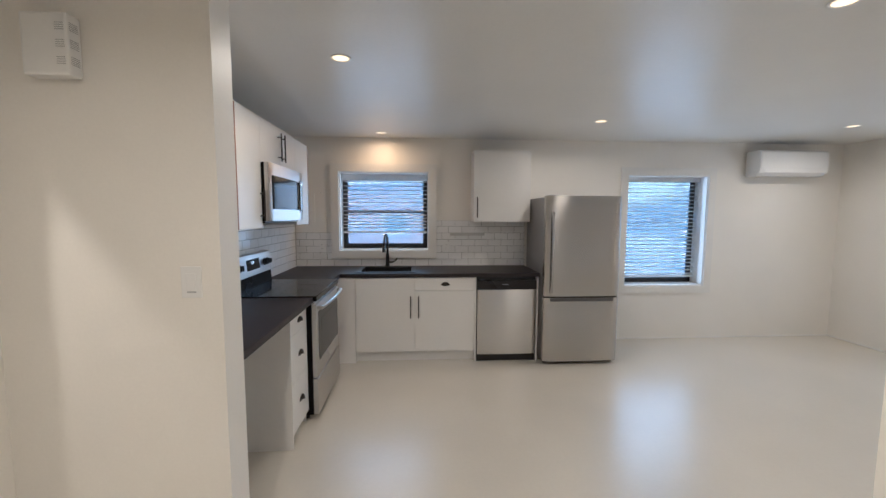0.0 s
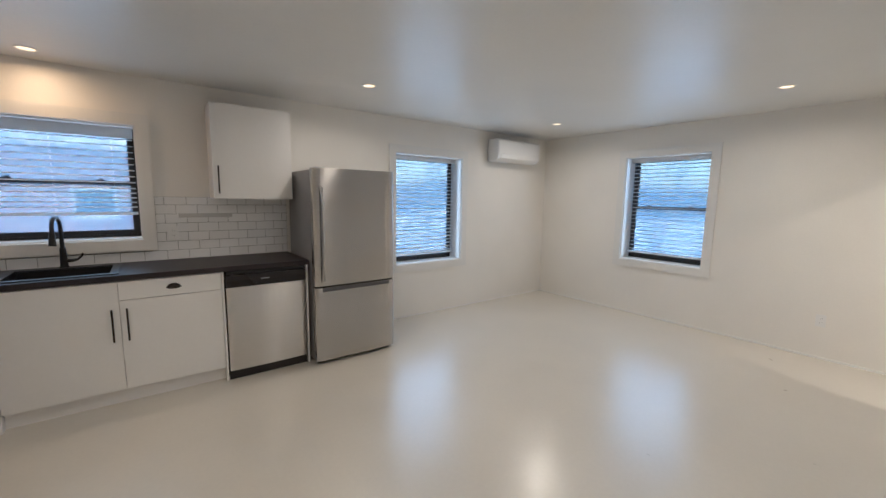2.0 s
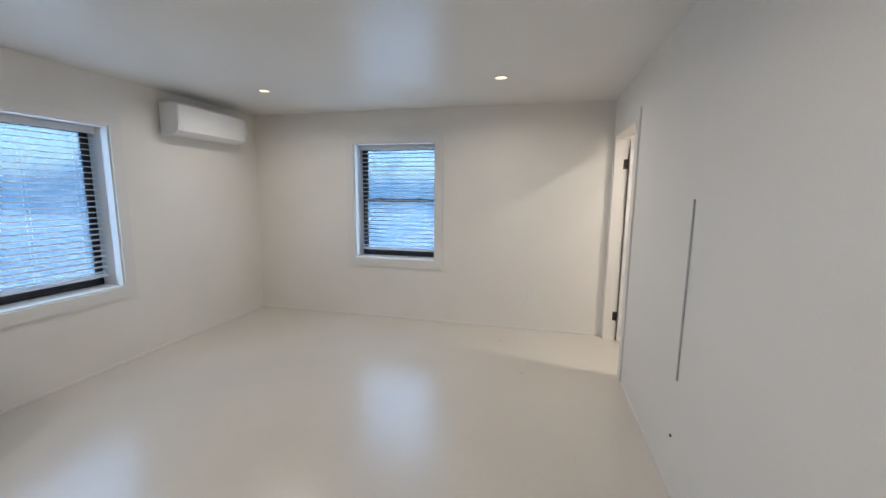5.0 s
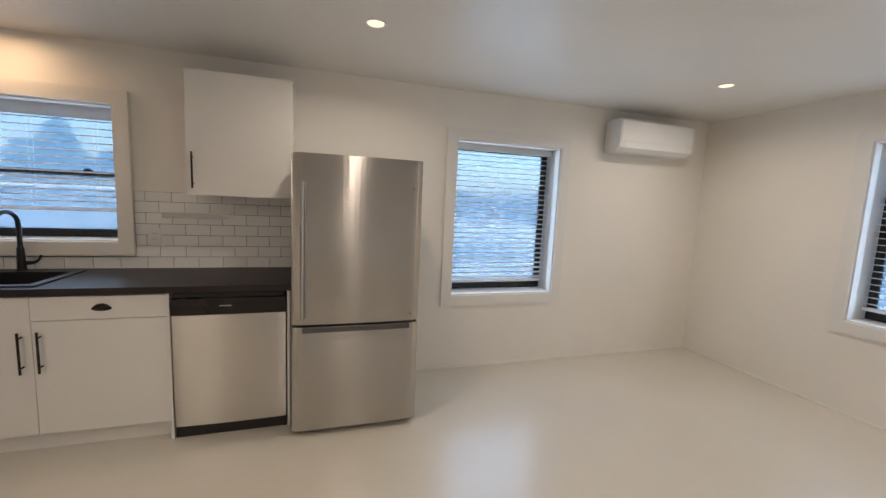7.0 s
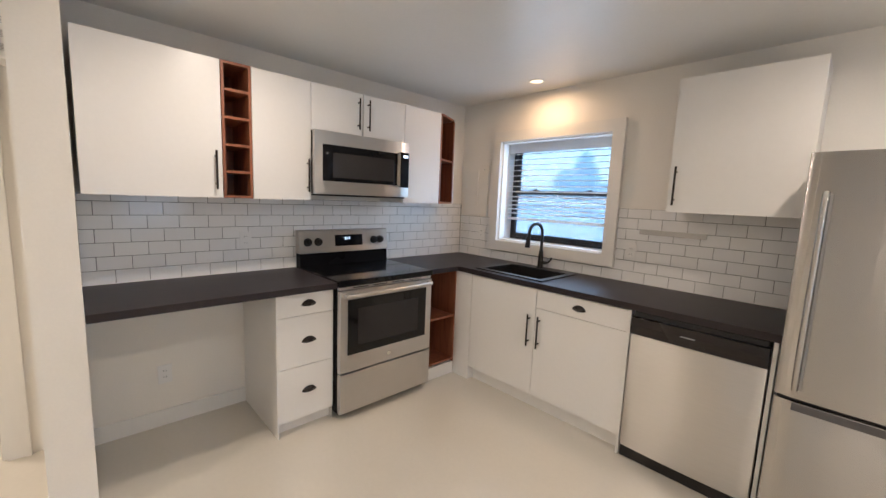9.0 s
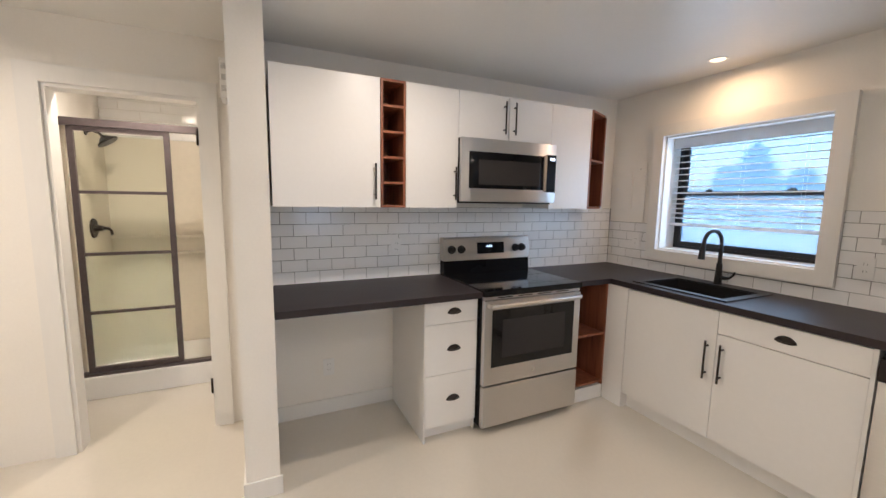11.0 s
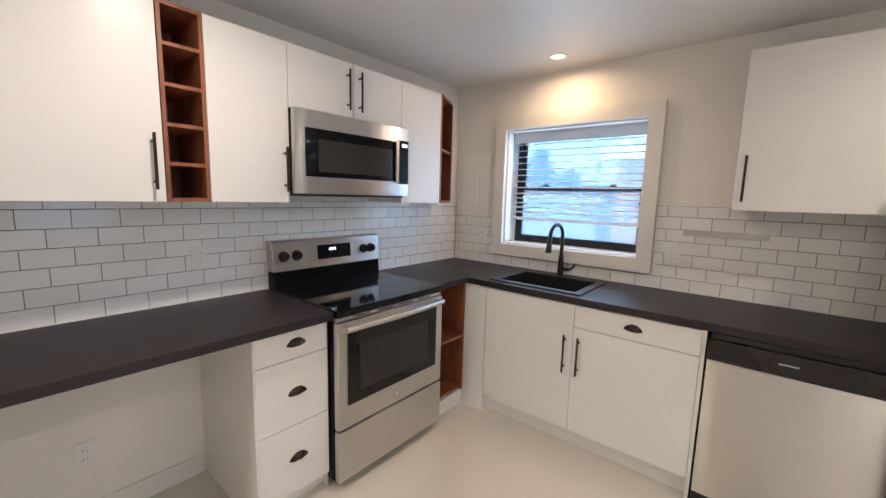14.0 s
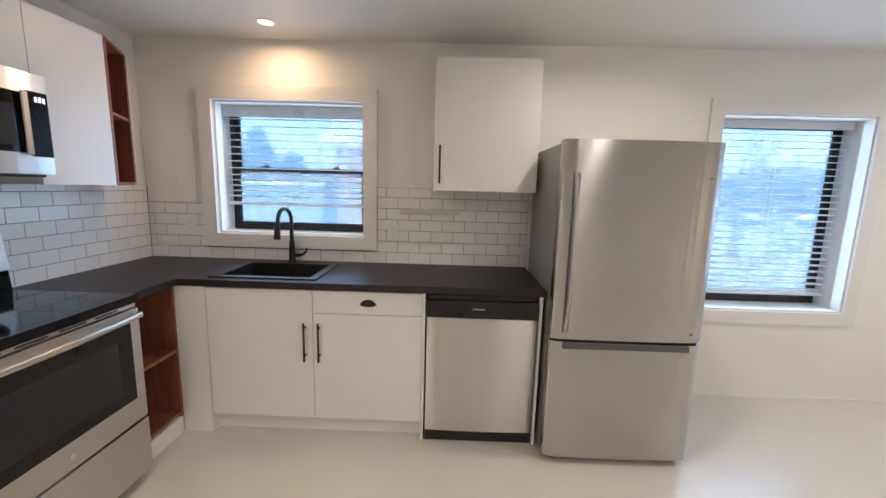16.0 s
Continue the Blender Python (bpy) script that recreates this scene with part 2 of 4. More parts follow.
def pierced(name, axis, at0, at1, u0, u1, holes, label, z0=0.0, z1=H):
    """A wall along x or y with rectangular openings (u0, u1, z0, z1)."""
    blocks = []
    cuts = sorted(holes)
    u = u0
    def add(a, b, c, d):
        if b - a > 1e-4 and d - c > 1e-4:
            blocks.append((a, b, at0, at1, c, d) if axis == "x" else (at0, at1, a, b, c, d))
    for a, b, c, d in cuts:
        add(u, a, z0, z1)
        add(a, b, z0, c)
        add(a, b, d, z1)
        u = b
    add(u, u1, z0, z1)
    return wall(name, blocks, label)


W1 = (0.50, 1.51, 1.092, 1.978)
W2 = (3.855, 4.846, 0.652, 1.972)
W3 = (-2.265, -1.298, 0.698, 2.012)
pierced("wall_north", "x", 0.0, 0.24, -0.24, XR + 0.24, [W1, W2], "white painted wall with two windows", -0.12)
pierced("wall_east", "y", XR, XR + 0.24, -7.2, 0.0, [W3], "white painted wall with a window", -0.12)
wall("wall_west", [(-0.2, 0.0, -2.87, 0.0, 0, H)], "white painted wall behind the kitchen cabinets")
stub = wall("wall_stub", [(-0.24, 0.665, -3.02, -2.87, 0, H)], "white painted stub wall beside the desk worktop")
BATH = (-3.90, -3.205, 0.0, 2.02)
pierced("wall_hall_west", "y", -0.24, -0.12, -6.2, -3.02, [BATH], "white painted hall wall with a bathroom doorway")
ENTRY = (2.03, 2.84, 0.0, 2.03)
FARD = (5.58, 6.45, 0.0, 2.0)
pierced("wall_south", "x", YF - T, YF, 1.97, XR, [ENTRY, FARD], "white painted wall with two doorways")
wall("wall_hall_east", [(1.97, 1.97 + T, -6.2, YF - T, 0, H)], "white painted hall wall")
wall("wall_hall_end", [(-0.2, 1.97 + T, -6.3, -6.2, 0, H)], "white painted wall at the end of the hall")
wall("wall_side_room", [(5.0 - T, 5.0, -7.2, YF - T, 0, H), (5.0, XR, -7.2, -7.1, 0, H)], "white painted wall of the side room")
wall("wall_closet", [(2.09, 5.0 - T, -4.9, -4.8, 0, H)], "white painted wall behind the entry door")
wall("wall_bathroom", [(-2.0, -1.72, -4.9, -3.0, 0, H), (-1.72, -0.24, -3.14, -3.02, 0, H), (-1.72, -0.24, -4.9, -4.75, 0, H), (-1.72, -0.82, -4.22, -4.12, 0, H)],
                 "cream bathroom wall")

# ---- windows ----
def place(axis, u, v, z):
    """u along the wall, v out of the room, z up."""
    return (u, v, z) if axis == "x" else (XR + v, u, z)


def wbox(bm, axis, u0, u1, v0, v1, z0, z1):
    if axis == "x":
        return box(bm, u0, u1, v0, v1, z0, z1)
    return box(bm, XR + v0, XR + v1, u0, u1, z0, z1)


def ring(bm, axis, hole, w, v0, v1, outer=0.0):
    """A frame of width w: inside the hole, or outside it where outer is set."""
    a, b, c, d = hole
    if outer:
        a, b, c, d = a - outer, b + outer, c - outer, d + outer
    wbox(bm, axis, a, a + w, v0, v1, c, d)
    wbox(bm, axis, b - w, b, v0, v1, c, d)
    wbox(bm, axis, a + w, b - w, v0, v1, c, c + w)
    wbox(bm, axis, a + w, b - w, v0, v1, d - w, d)


def window(number, axis, hole, rail, label, proud=0.018, sill_rail=0.034, deep=0.208):
    a, b, c, d = hole
    win = structure(new("window_%d" % number), label, "window")
    bm = bmesh.new()
    ring(bm, axis, hole, 0.088, -proud, 0.0, 0.088)
    part("casing", bm, TRIM, win, "flat white board casing")
    lin = bmesh.new()
    ring(lin, axis, hole, 0.012, 0.0, deep + 0.009)
    part("jamb_lining", lin, TRIM, win, "white jamb lining")
    a, b, c, d = a + 0.012, b - 0.012, c + 0.012, d - 0.012
    inner = (a, b, c, d)
    bm = bmesh.new()
    ring(bm, axis, inner, 0.020, deep, deep + 0.054)
    part("window_frame", bm, FRAME_BLACK, win, "black outer frame")
    a, b, c, d = a + 0.020, b - 0.020, c + 0.020, d - 0.020
    sashes = [(a, b, c, d)]
    if rail:
        sashes = [(a, b, c, rail + 0.018), (a, b, rail - 0.018, d)]
    for i, s in enumerate(sashes):
        v = deep + 0.009 + 0.03 * i
        bm = bmesh.new()
        ring(bm, axis, s, 0.028, v, v + 0.026)
        if i == 0:
            wbox(bm, axis, s[0] + 0.028, s[1] - 0.028, v + 0.001, v + 0.025, s[2] + 0.028, s[2] + sill_rail)
        sash = part("sash", bm, FRAME_BLACK, win, "black sash")
        pane = bmesh.new()
        wbox(pane, axis, s[0] + 0.026, s[1] - 0.026, v + 0.011, v + 0.015, s[2] + 0.026, s[3] - 0.026)
        p = part("pane", pane, GLASS, sash, "glass pane with a dimming tint and added haze")
        p.visible_shadow = False
        if rail and i == 0:
            for f in (0.24, 0.78):
                u = a + (b - a) * f
                bm = bmesh.new()
                wbox(bm, axis, u - 0.024, u + 0.024, v - 0.010, v + 0.012, rail + 0.018, rail + 0.029)
                wbox(bm, axis, u - 0.008, u + 0.016, v - 0.016, v + 0.005, rail + 0.029, rail + 0.036)
                part("sash_lock", bm, FRAME_BLACK, sash, "black sash lock", bevel=0.003)
    return win


window(1, "x", W1, 1.535, "white-cased sash window with black frames over the sink", 0.036, deep=0.168)
window(2, "x", W2, 0, "white-cased window with a black frame beside the fridge")
window(3, "y", W3, 1.37, "white-cased sash window with black frames facing snow", sill_rail=0.048)


def blind(axis, hole, bottom, tilt, spacing, label, valance=0.075, gathered=0.0, deep=0.208):
    a, b, c, d = hole
    a, b, d = a + 0.02, b - 0.02, d - 0.014
    mid_v = deep - 0.051
    bl = thing("window_blind", label, "blind", "window blinds")
    bm = bmesh.new()
    wbox(bm, axis, a, b, mid_v - 0.03, mid_v + 0.03, d - 0.045, d)
    wbox(bm, axis, a - 0.002, b + 0.002, mid_v - 0.037, mid_v - 0.029, d - valance, d)
    part("headrail", bm, SLAT, bl, "white headrail with a valance")
    # one slat, bowed over its width, then copies on the same mesh
    sm = bmesh.new()
    prof = [(-0.024, -0.0015), (-0.012, 0.0008), (0.0, 0.0016), (0.012, 0.0008), (0.024, -0.0015)]
    lower = [(u, w - 0.003) for u, w in prof]
    turn = math.tan(radians(tilt))
    outline = [(u, w + u * turn) for u, w in prof + lower[::-1]]
    half = (b - a) / 2 - 0.004
    if axis == "x":
        prism(sm, outline, -half, half, "x")
    else:
        prism(sm, [(u, w) for u, w in outline], -half, half, "y")
    first = part("slat", sm, SLAT, bl)
    zs = []
    z = d - 0.085
    while z > bottom + 0.03:
        zs.append(z)
        z -= spacing if z > gathered else spacing * 0.78
    mid = (a + b) / 2
    for i, z in enumerate(zs):
        ob = first if i == 0 else new("slat", first.data)
        ob.parent = bl
        ob.location = place(axis, mid, mid_v, z + random.uniform(-0.0005, 0.0005))
        ob.rotation_euler = (0, random.uniform(-0.0003, 0.0003), 0) if axis == "x" else (random.uniform(-0.0003, 0.0003), 0, 0)
    bm = bmesh.new()
    wbox(bm, axis, a + 0.002, b - 0.002, mid_v - 0.025, mid_v + 0.025, bottom, bottom + 0.022)
    part("bottom_rail", bm, SLAT, bl, "white bottom rail", bevel=0.003)
    for f in (0.14, 0.5, 0.86) if b - a > 0.9 else (0.2, 0.8):
        u = a + (b - a) * f
        for v in (mid_v - 0.024, mid_v + 0.024):
            bm = bmesh.new()
            wbox(bm, axis, u - 0.00025, u + 0.00025, v - 0.00025, v + 0.00025, bottom + 0.02, d - 0.045)
            part("ladder_cord", bm, SLAT, bl)
    return bl


blind("x", W1, 1.285, 7, 0.0476, "white slatted blind, partly raised, hanging in the sink window", 0.078, 1.53, 0.168)
blind("x", W2, 0.738, 6, 0.0455, "white slatted blind, fully lowered, slats open, beside the fridge", 0.052)
blind("y", W3, 0.782, -4, 0.049, "white slatted blind, fully lowered, slats open, over snowy yard", 0.052)


# the sky's light through the three openings
def window_light(axis, hole, power):
    a, b, c, d = hole
    lamp = new("window_light", bpy.data.lights.new("window_light", "AREA"))
    lamp.data.shape, lamp.data.size, lamp.data.size_y = "RECTANGLE", b - a - 0.04, d - c - 0.06
    lamp.data.energy, lamp.data.color = power, (0.74, 0.89, 1.0)
    at = Vector(place(axis, (a + b) / 2, 0.075, (c + d) / 2))
    inward = Vector((0, -1, 0)) if axis == "x" else Vector((-1, 0, 0))
    lamp.matrix_world = look(at, at + inward)


window_light("x", W1, 0.19)
window_light("x", W2, 0.30)
window_light("y", W3, 0.26)


# ---- doors and trim ----
def casing_x(name, hole, y0, y1, label, sides="lr"):
    a, b, _, d = hole
    bm = bmesh.new()
    w = 0.085
    if "l" in sides:
        box(bm, a - w, a, y0, y1, 0, d + w)
    if "r" in sides:
        box(bm, b, b + w, y0, y1, 0, d + w)
    box(bm, a, b, y0, y1, d, d + w)
    return structure(part(name, bm, TRIM, bevel=0.002), label, "trim")


casing_x("trim", FARD, YF, YF + 0.014, "white door casing round the far doorway", "l")
# bathroom doorway casing
a, b, _, d = BATH
bm = bmesh.new()
for y0, y1, z0, z1 in ((b, b + 0.09, 0, d + 0.09), (a - 0.09, a, 0, d + 0.09), (a, b, d, d + 0.09)):
    box(bm, -0.1195, -0.104, y0, y1, z0, z1)
box(bm, -0.1035, -0.095, b + 0.068, b + 0.088, 0, d + 0.088)
structure(part("trim", bm, TRIM), "white door casing round the bathroom doorway", "trim")
bm = bmesh.new()
for y0, y1 in ((b - 0.018, b - 0.0005), (a + 0.0005, a + 0.018)):
    box(bm, -0.239, -0.121, y0, y1, 0, d - 0.0185)
box(bm, -0.239, -0.121, a + 0.0005, b - 0.0005, d - 0.018, d - 0.0005)
structure(part("trim", bm, TRIM), "white bathroom door jamb", "trim")


def lever(parent, at, side, toward):
    """A round rose with a straight lever. side: out of the door along y; toward: along x."""
    x, y, z = at
    bm = bmesh.new()
    tube(bm, (x, y, z), (x, y + side * 0.009, z), 0.033, 0.031, seg=28)
    part("rose", bm, BLACK_MATTE, parent, "round black rose", smooth=True)
    bm = bmesh.new()
    tube(bm, (x, y + side * 0.008, z), (x, y + side * 0.058, z), 0.0105, 0.0095, seg=16)
    part("neck", bm, BLACK_MATTE, parent, smooth=True)
    bm = bmesh.new()
    box(bm, min(x + toward * 0.115, x - toward * 0.012), max(x + toward * 0.115, x - toward * 0.012), y + side * 0.047 if side > 0 else y - 0.06,
        y + 0.06 if side > 0 else y - 0.047, z - 0.011, z + 0.011)
    part("lever", bm, BLACK_MATTE, parent, "flat black lever", bevel=0.003)


entry = structure(new("door_1"), "closed white flush door with a black lever handle", "door")
slab("leaf", (2.034, 2.836, YF - 0.062, YF - 0.026, 0.008, 2.026), TRIM, entry, bevel=0.001)
lever(entry, (2.775, YF - 0.026, 0.915), 1, -1)
bm = bmesh.new()
box(bm, 2.8375, 2.8395, YF - 0.026, YF - 0.008, 0.905, 0.958)
tube(bm, (2.8385, YF - 0.017, 0.932), (2.8355, YF - 0.017, 0.932), 0.006, seg=12)
part("strike_plate", bm, BLACK_MATTE, entry, "black strike plate")

side_door = structure(new("door_2"), "white door standing open into the side room", "door")
slab("leaf", (6.405, 6.44, YF - T - 0.80, YF - T - 0.01, 0.008, 1.985), TRIM, side_door, bevel=0.001)
for z in (0.25, 1.75):
    bm = bmesh.new()
    box(bm, 6.4485, 6.4498, YF - T + 0.004, YF - T + 0.038, z - 0.045, z + 0.045)
    tube(bm, (6.445, YF - T + 0.004, z - 0.047), (6.445, YF - T + 0.004, z + 0.047), 0.006, seg=10)
    part("hinge", bm, BRONZE, side_door, "dark bronze hinge")
bath_door = structure(new("door_3"), "white bathroom door standing open behind the jamb", "door")
slab("leaf", (-1.01, -0.245, -3.2, -3.165, 0.008, 2.0), TRIM, bath_door, bevel=0.001)
for z in (0.27, 1.80):
    bm = bmesh.new()
    box(bm, -0.165, -0.125, -3.2252, -3.2236, z - 0.045, z + 0.045)
    tube(bm, (-0.122, -3.228, z - 0.047), (-0.122, -3.228, z + 0.047), 0.0065, seg=10)
    part("hinge", bm, BRONZE, bath_door, "dark bronze hinge")

# small beads at the foot of the walls
bm = bmesh.new()
box(bm, 3.39, XR - 0.012, -0.012, 0, 0, 0.018)
structure(part("baseboard", bm, TRIM), "thin white bead along the window wall", "baseboard")
bm = bmesh.new()
box(bm, XR - 0.012, XR, YF, 0, 0, 0.018)
structure(part("baseboard", bm, TRIM), "thin white bead along the far wall", "baseboard")
bm = bmesh.new()
box(bm, 2.84, 5.49, YF, YF + 0.006, 0, 0.012)
structure(part("baseboard", bm, TRIM), "thin white bead along the door wall", "baseboard")
bm = bmesh.new()
box(bm, 0.0, 0.012, -2.87, -2.08, 0, 0.10)
structure(part("baseboard", bm, TRIM, bevel=0.003), "white baseboard under the desk worktop", "baseboard")
bm = bmesh.new()
box(bm, 0.665, 0.677, -3.032, -2.858, 0, 0.095)
box(bm, -0.10, 0.677, -3.032, -3.02, 0, 0.095)
structure(part("baseboard", bm, TRIM, bevel=0.003), "white baseboard round the stub wall", "baseboard")


# ---- ceiling lamps ----
def downlight(x, y, power, beam=165, warm=(1.0, 0.78, 0.54), label="round recessed ceiling lamp, lit warm white"):
    lamp = thing("ceiling_lamp", label, "ceiling lamp", "recessed ceiling lamps")
    lamp.location = (x, y, H)
    bm = bmesh.new()
    seg = 36
    profile = [(0.058, -0.0005), (0.056, -0.004), (0.048, -0.005), (0.042, -0.001)]
    rings = [[bm.verts.new((r * math.cos(2 * math.pi * k / seg), r * math.sin(2 * math.pi * k / seg), z)) for k in range(seg)] for r, z in profile]
    for p, q in zip(rings, rings[1:]):
        for k in range(seg):
            bm.faces.new((p[k], q[k], q[(k + 1) % seg], p[(k + 1) % seg]))
    bmesh.ops.recalc_face_normals(bm, faces=bm.faces)
    part("trim_ring", bm, PLASTIC, lamp, "white trim ring", smooth=True)
    bm = bmesh.new()
    bmesh.ops.create_circle(bm, cap_ends=True, segments=seg, radius=0.043, matrix=Matrix.Translation((0, 0, -0.0025)))
    part("lens", bm, LENS, lamp, "glowing lens")
    light = new("ceiling_lamp_light", bpy.data.lights.new("ceiling_lamp_light", "AREA"))
    light.data.shape, light.data.size = "DISK", 0.085
    light.data.energy, light.data.color = power, warm
    light.data.spread = radians(beam)
    light.location = (x, y, H - 0.012)
    return lamp


LAMP = 0.70
downlight(1.0, -0.27, LAMP * 0.27, 172, (1.0, 0.60, 0.29))
for x, y in ((3.06, -0.936), (5.54, -0.93), (5.57, -3.05), (3.10, -2.96), (0.967, -2.235)):
    downlight(x, y, LAMP * (0.72 if x > 2 else 0.66))
downlight(-0.50, -3.62, 0.7)
downlight(5.45, -4.78, 1.5)
# unseen, assumed hall lamp, added to brighten the stub wall
downlight(0.9, -4.45, LAMP * 1.5)


# ---- kitchen: worktop and tiles ----
CT = 0.914
wt = thing("worktop", "black matt laminate worktop in an L round the corner", "worktop")
SINK = (0.775, 1.345, -0.565, -0.125)
bm = bmesh.new()
f, yb = 0.635, -0.635
for d in ((0, SINK[0], yb, 0), (SINK[1], 2.625, yb, 0), (SINK[0], SINK[1], yb, SINK[2]), (SINK[0], SINK[1], SINK[3], 0)):
    box(bm, d[0], d[1], d[2], d[3], CT - 0.038, CT)
box(bm, 0, f - 0.02, -0.957, yb, CT - 0.038, CT)
bmesh.ops.remove_doubles(bm, verts=bm.verts, dist=0.0005)
part("back_run", bm, COUNTER, wt)
slab("desk_run", (0.0, 0.645, -2.868, -1.722, CT - 0.038, CT), COUNTER, wt, bevel=0.003)
slab("support_cleat", (0.45, 0.60, -2.869, -2.85, CT - 0.062, CT - 0.039), CAB, wt, "white wooden cleat")
for d in ((0.012, 2.62, -0.0125, -0.0085), (0.0085, 0.0125, -2.868, -1.72), (0.0085, 0.0125, -0.957, -0.013)):
    slab("sealant_bead", (*d, CT, CT + 0.005), PLASTIC, wt, "white sealant bead")

# ---- cabinets ----
def bar_handle(parent, a, b, out, r=0.0058):
    """A straight bar on two posts; out: the way off the door."""
    a, b, o = Vector(a), Vector(b), Vector(out)
    h = bmesh.new()
    tube(h, a + o, b + o, r, seg=14)
    for k in (0.14, 0.86):
        p = a.lerp(b, k)
        tube(h, p, p + o, r * 0.85, seg=10)
    return part("handle", h, BRONZE, parent, "dark bar handle", smooth=True)


def cup_handle(parent, at, axis):
    """A half-round cup pull. axis: the way it faces, x or y (towards minus y)."""
    bm = bmesh.new()
    w, hgt, dep = 0.043, 0.032, 0.024
    nu, nv = 14, 6
    grid = []
    for i in range(nu + 1):
        t = math.pi * i / nu
        row = []
        for j in range(nv + 1):
            s = math.pi / 2 * j / nv
            u = -w * math.cos(t) * (1 if j == 0 else math.cos(s) * 0.85 + 0.15 * math.cos(s))
            zz = hgt * math.sin(t) * math.cos(s)
            dd = dep * math.sin(s) * math.sin(t) ** 0.5
            row.append((u, zz, dd))
        grid.append(row)
    vs = [[bm.verts.new((at[0] + d, at[1] + u, at[2] + z - 0.012) if axis == "x" else (at[0] + u, at[1] - d, at[2] + z - 0.012)) for u, z, d in row] for row in grid]
    for i in range(nu):
        for j in range(nv):
            try:
                bm.faces.new((vs[i][j], vs[i + 1][j], vs[i + 1][j + 1], vs[i][j + 1]))
            except ValueError:
                pass
    bmesh.ops.remove_doubles(bm, verts=bm.verts, dist=0.0002)
    bmesh.ops.recalc_face_normals(bm, faces=bm.faces)
    bmesh.ops.solidify(bm, geom=list(bm.faces), thickness=0.0025)
    c = part("cup_handle", bm, BRONZE, parent, "dark cup pull", smooth=True)
    bm = bmesh.new()
    if axis == "x":
        box(bm, at[0], at[0] + 0.002, at[1] - 0.046, at[1] + 0.046, at[2] - 0.013, at[2] - 0.009)
    else:
        box(bm, at[0] - 0.046, at[0] + 0.046, at[1] - 0.002, at[1], at[2] - 0.013, at[2] - 0.009)
    part("foot", bm, BRONZE, c)
    bm = bmesh.new()
    oval = [(0.045 * math.cos(2 * math.pi * k / 28), (0.021 if math.sin(2 * math.pi * k / 28) > 0 else 0.013) * math.sin(2 * math.pi * k / 28)) for k in range(28)]
    if axis == "x":
        prism(bm, [(at[1] + u, at[2] + w - 0.008) for u, w in oval], at[0] + 0.0003, at[0] + 0.003, "x")
    else:
        prism(bm, [(at[0] + u, at[2] + w - 0.008) for u, w in oval], at[1] - 0.003, at[1] - 0.0003, "y")
    part("backplate", bm, BRONZE, c)
    return c


UB, UT, UX = 1.41, 2.152, 0.325
DOORT = 0.018


def upper(y0, y1, doors, label, z0=UB):
    """A wall cabinet on the cooker wall. doors: (y0, y1, handle y)."""
    c = thing("wall_cabinet", label, "wall cabinet", "wall cabinets over the cooker wall")
    slab("body", (0.009 if z0 < 1.5 else 0.002, UX - DOORT - 0.001, y0 + 0.001, y1 - 0.001, z0, UT), CAB, c)
    for a, b, hy, hz in doors:
        d = slab("door", (UX - DOORT, UX, a + 0.0015, b - 0.0015, z0 - 0.002, UT), CAB, c, bevel=0.0012)
        if hy is not None:
            bar_handle(d, (UX, hy, hz), (UX, hy, hz + 0.21), (0.03, 0, 0))
    return c


upper(-2.85, -2.256, [(-2.85, -2.256, -2.292, 1.455)], "wide white flat-door wall cabinet beside the stub wall")
upper(-2.098, -1.742, [(-2.098, -1.742, -1.768, 1.46)], "white flat-door wall cabinet beside the microwave")
upper(-1.742, -0.992, [(-1.742, -1.3625, -1.402, 1.902), (-1.3595, -0.992, -1.322, 1.902)], "low white double-door cabinet above the microwave", 1.858)
upper(-0.992, -0.613, [(-0.992, -0.613, None, 0)], "narrow white flat-door wall cabinet without a handle")


def open_rack(name, label, category, x0, x1, y0, y1, zs, t=0.014, z0=UB - 0.002, z1=UT):
    r = thing(name, label, category)
    slab("side_panel", (x0, x1, y0, y0 + t, z0, z1), WOOD, r)
    slab("side_panel", (x0, x1, y1 - t, y1, z0, z1), WOOD, r)
    slab("back_panel", (x0, x0 + 0.006, y0 + t, y1 - t, z0, z1), WOOD, r)
    for z in zs:
        slab("shelf", (x0 + 0.006, x1 - 0.001, y0 + t, y1 - t, z - t / 2, z + t / 2), WOOD, r)
    return r


open_rack("wine_rack", "reddish wooden wine rack with five open cubbies", "wine rack", 0.009, UX + 0.002, -2.254, -2.100,
          [UB + 0.006] + [UB - 0.002 + k * 0.1485 for k in range(1, 5)] + [UT - 0.007])

# angled open shelf at the end of the wall cabinets
es = thing("corner_shelf", "open reddish wooden end shelf with an angled front", "shelf")
quad = [(0.009, -0.612), (UX, -0.612), (0.215, -0.345), (0.009, -0.345)]
for z0, z1 in ((UB - 0.002, UB + 0.014), (1.772, 1.788), (UT - 0.016, UT)):
    bm = bmesh.new()
    prism(bm, [(x, y + (0.016 if i < 2 else -0.016)) for i, (x, y) in enumerate(quad)], z0, z1)
    part("shelf", bm, WOOD, es)
slab("side_panel", (0.009, UX, -0.612, -0.597, UB - 0.002, UT), WOOD, es)
slab("back_panel", (0.003, 0.009, -0.597, -0.361, UB - 0.002, UT), WOOD, es)
slab("side_panel", (0.0095, 0.218, -0.3605, -0.349, UB + 0.0145, UT - 0.0165), WOOD, es)
slab("end_panel", (0.0095, 0.221, -0.3485, -0.342, UB - 0.002, UT), CAB, es, "white end panel")

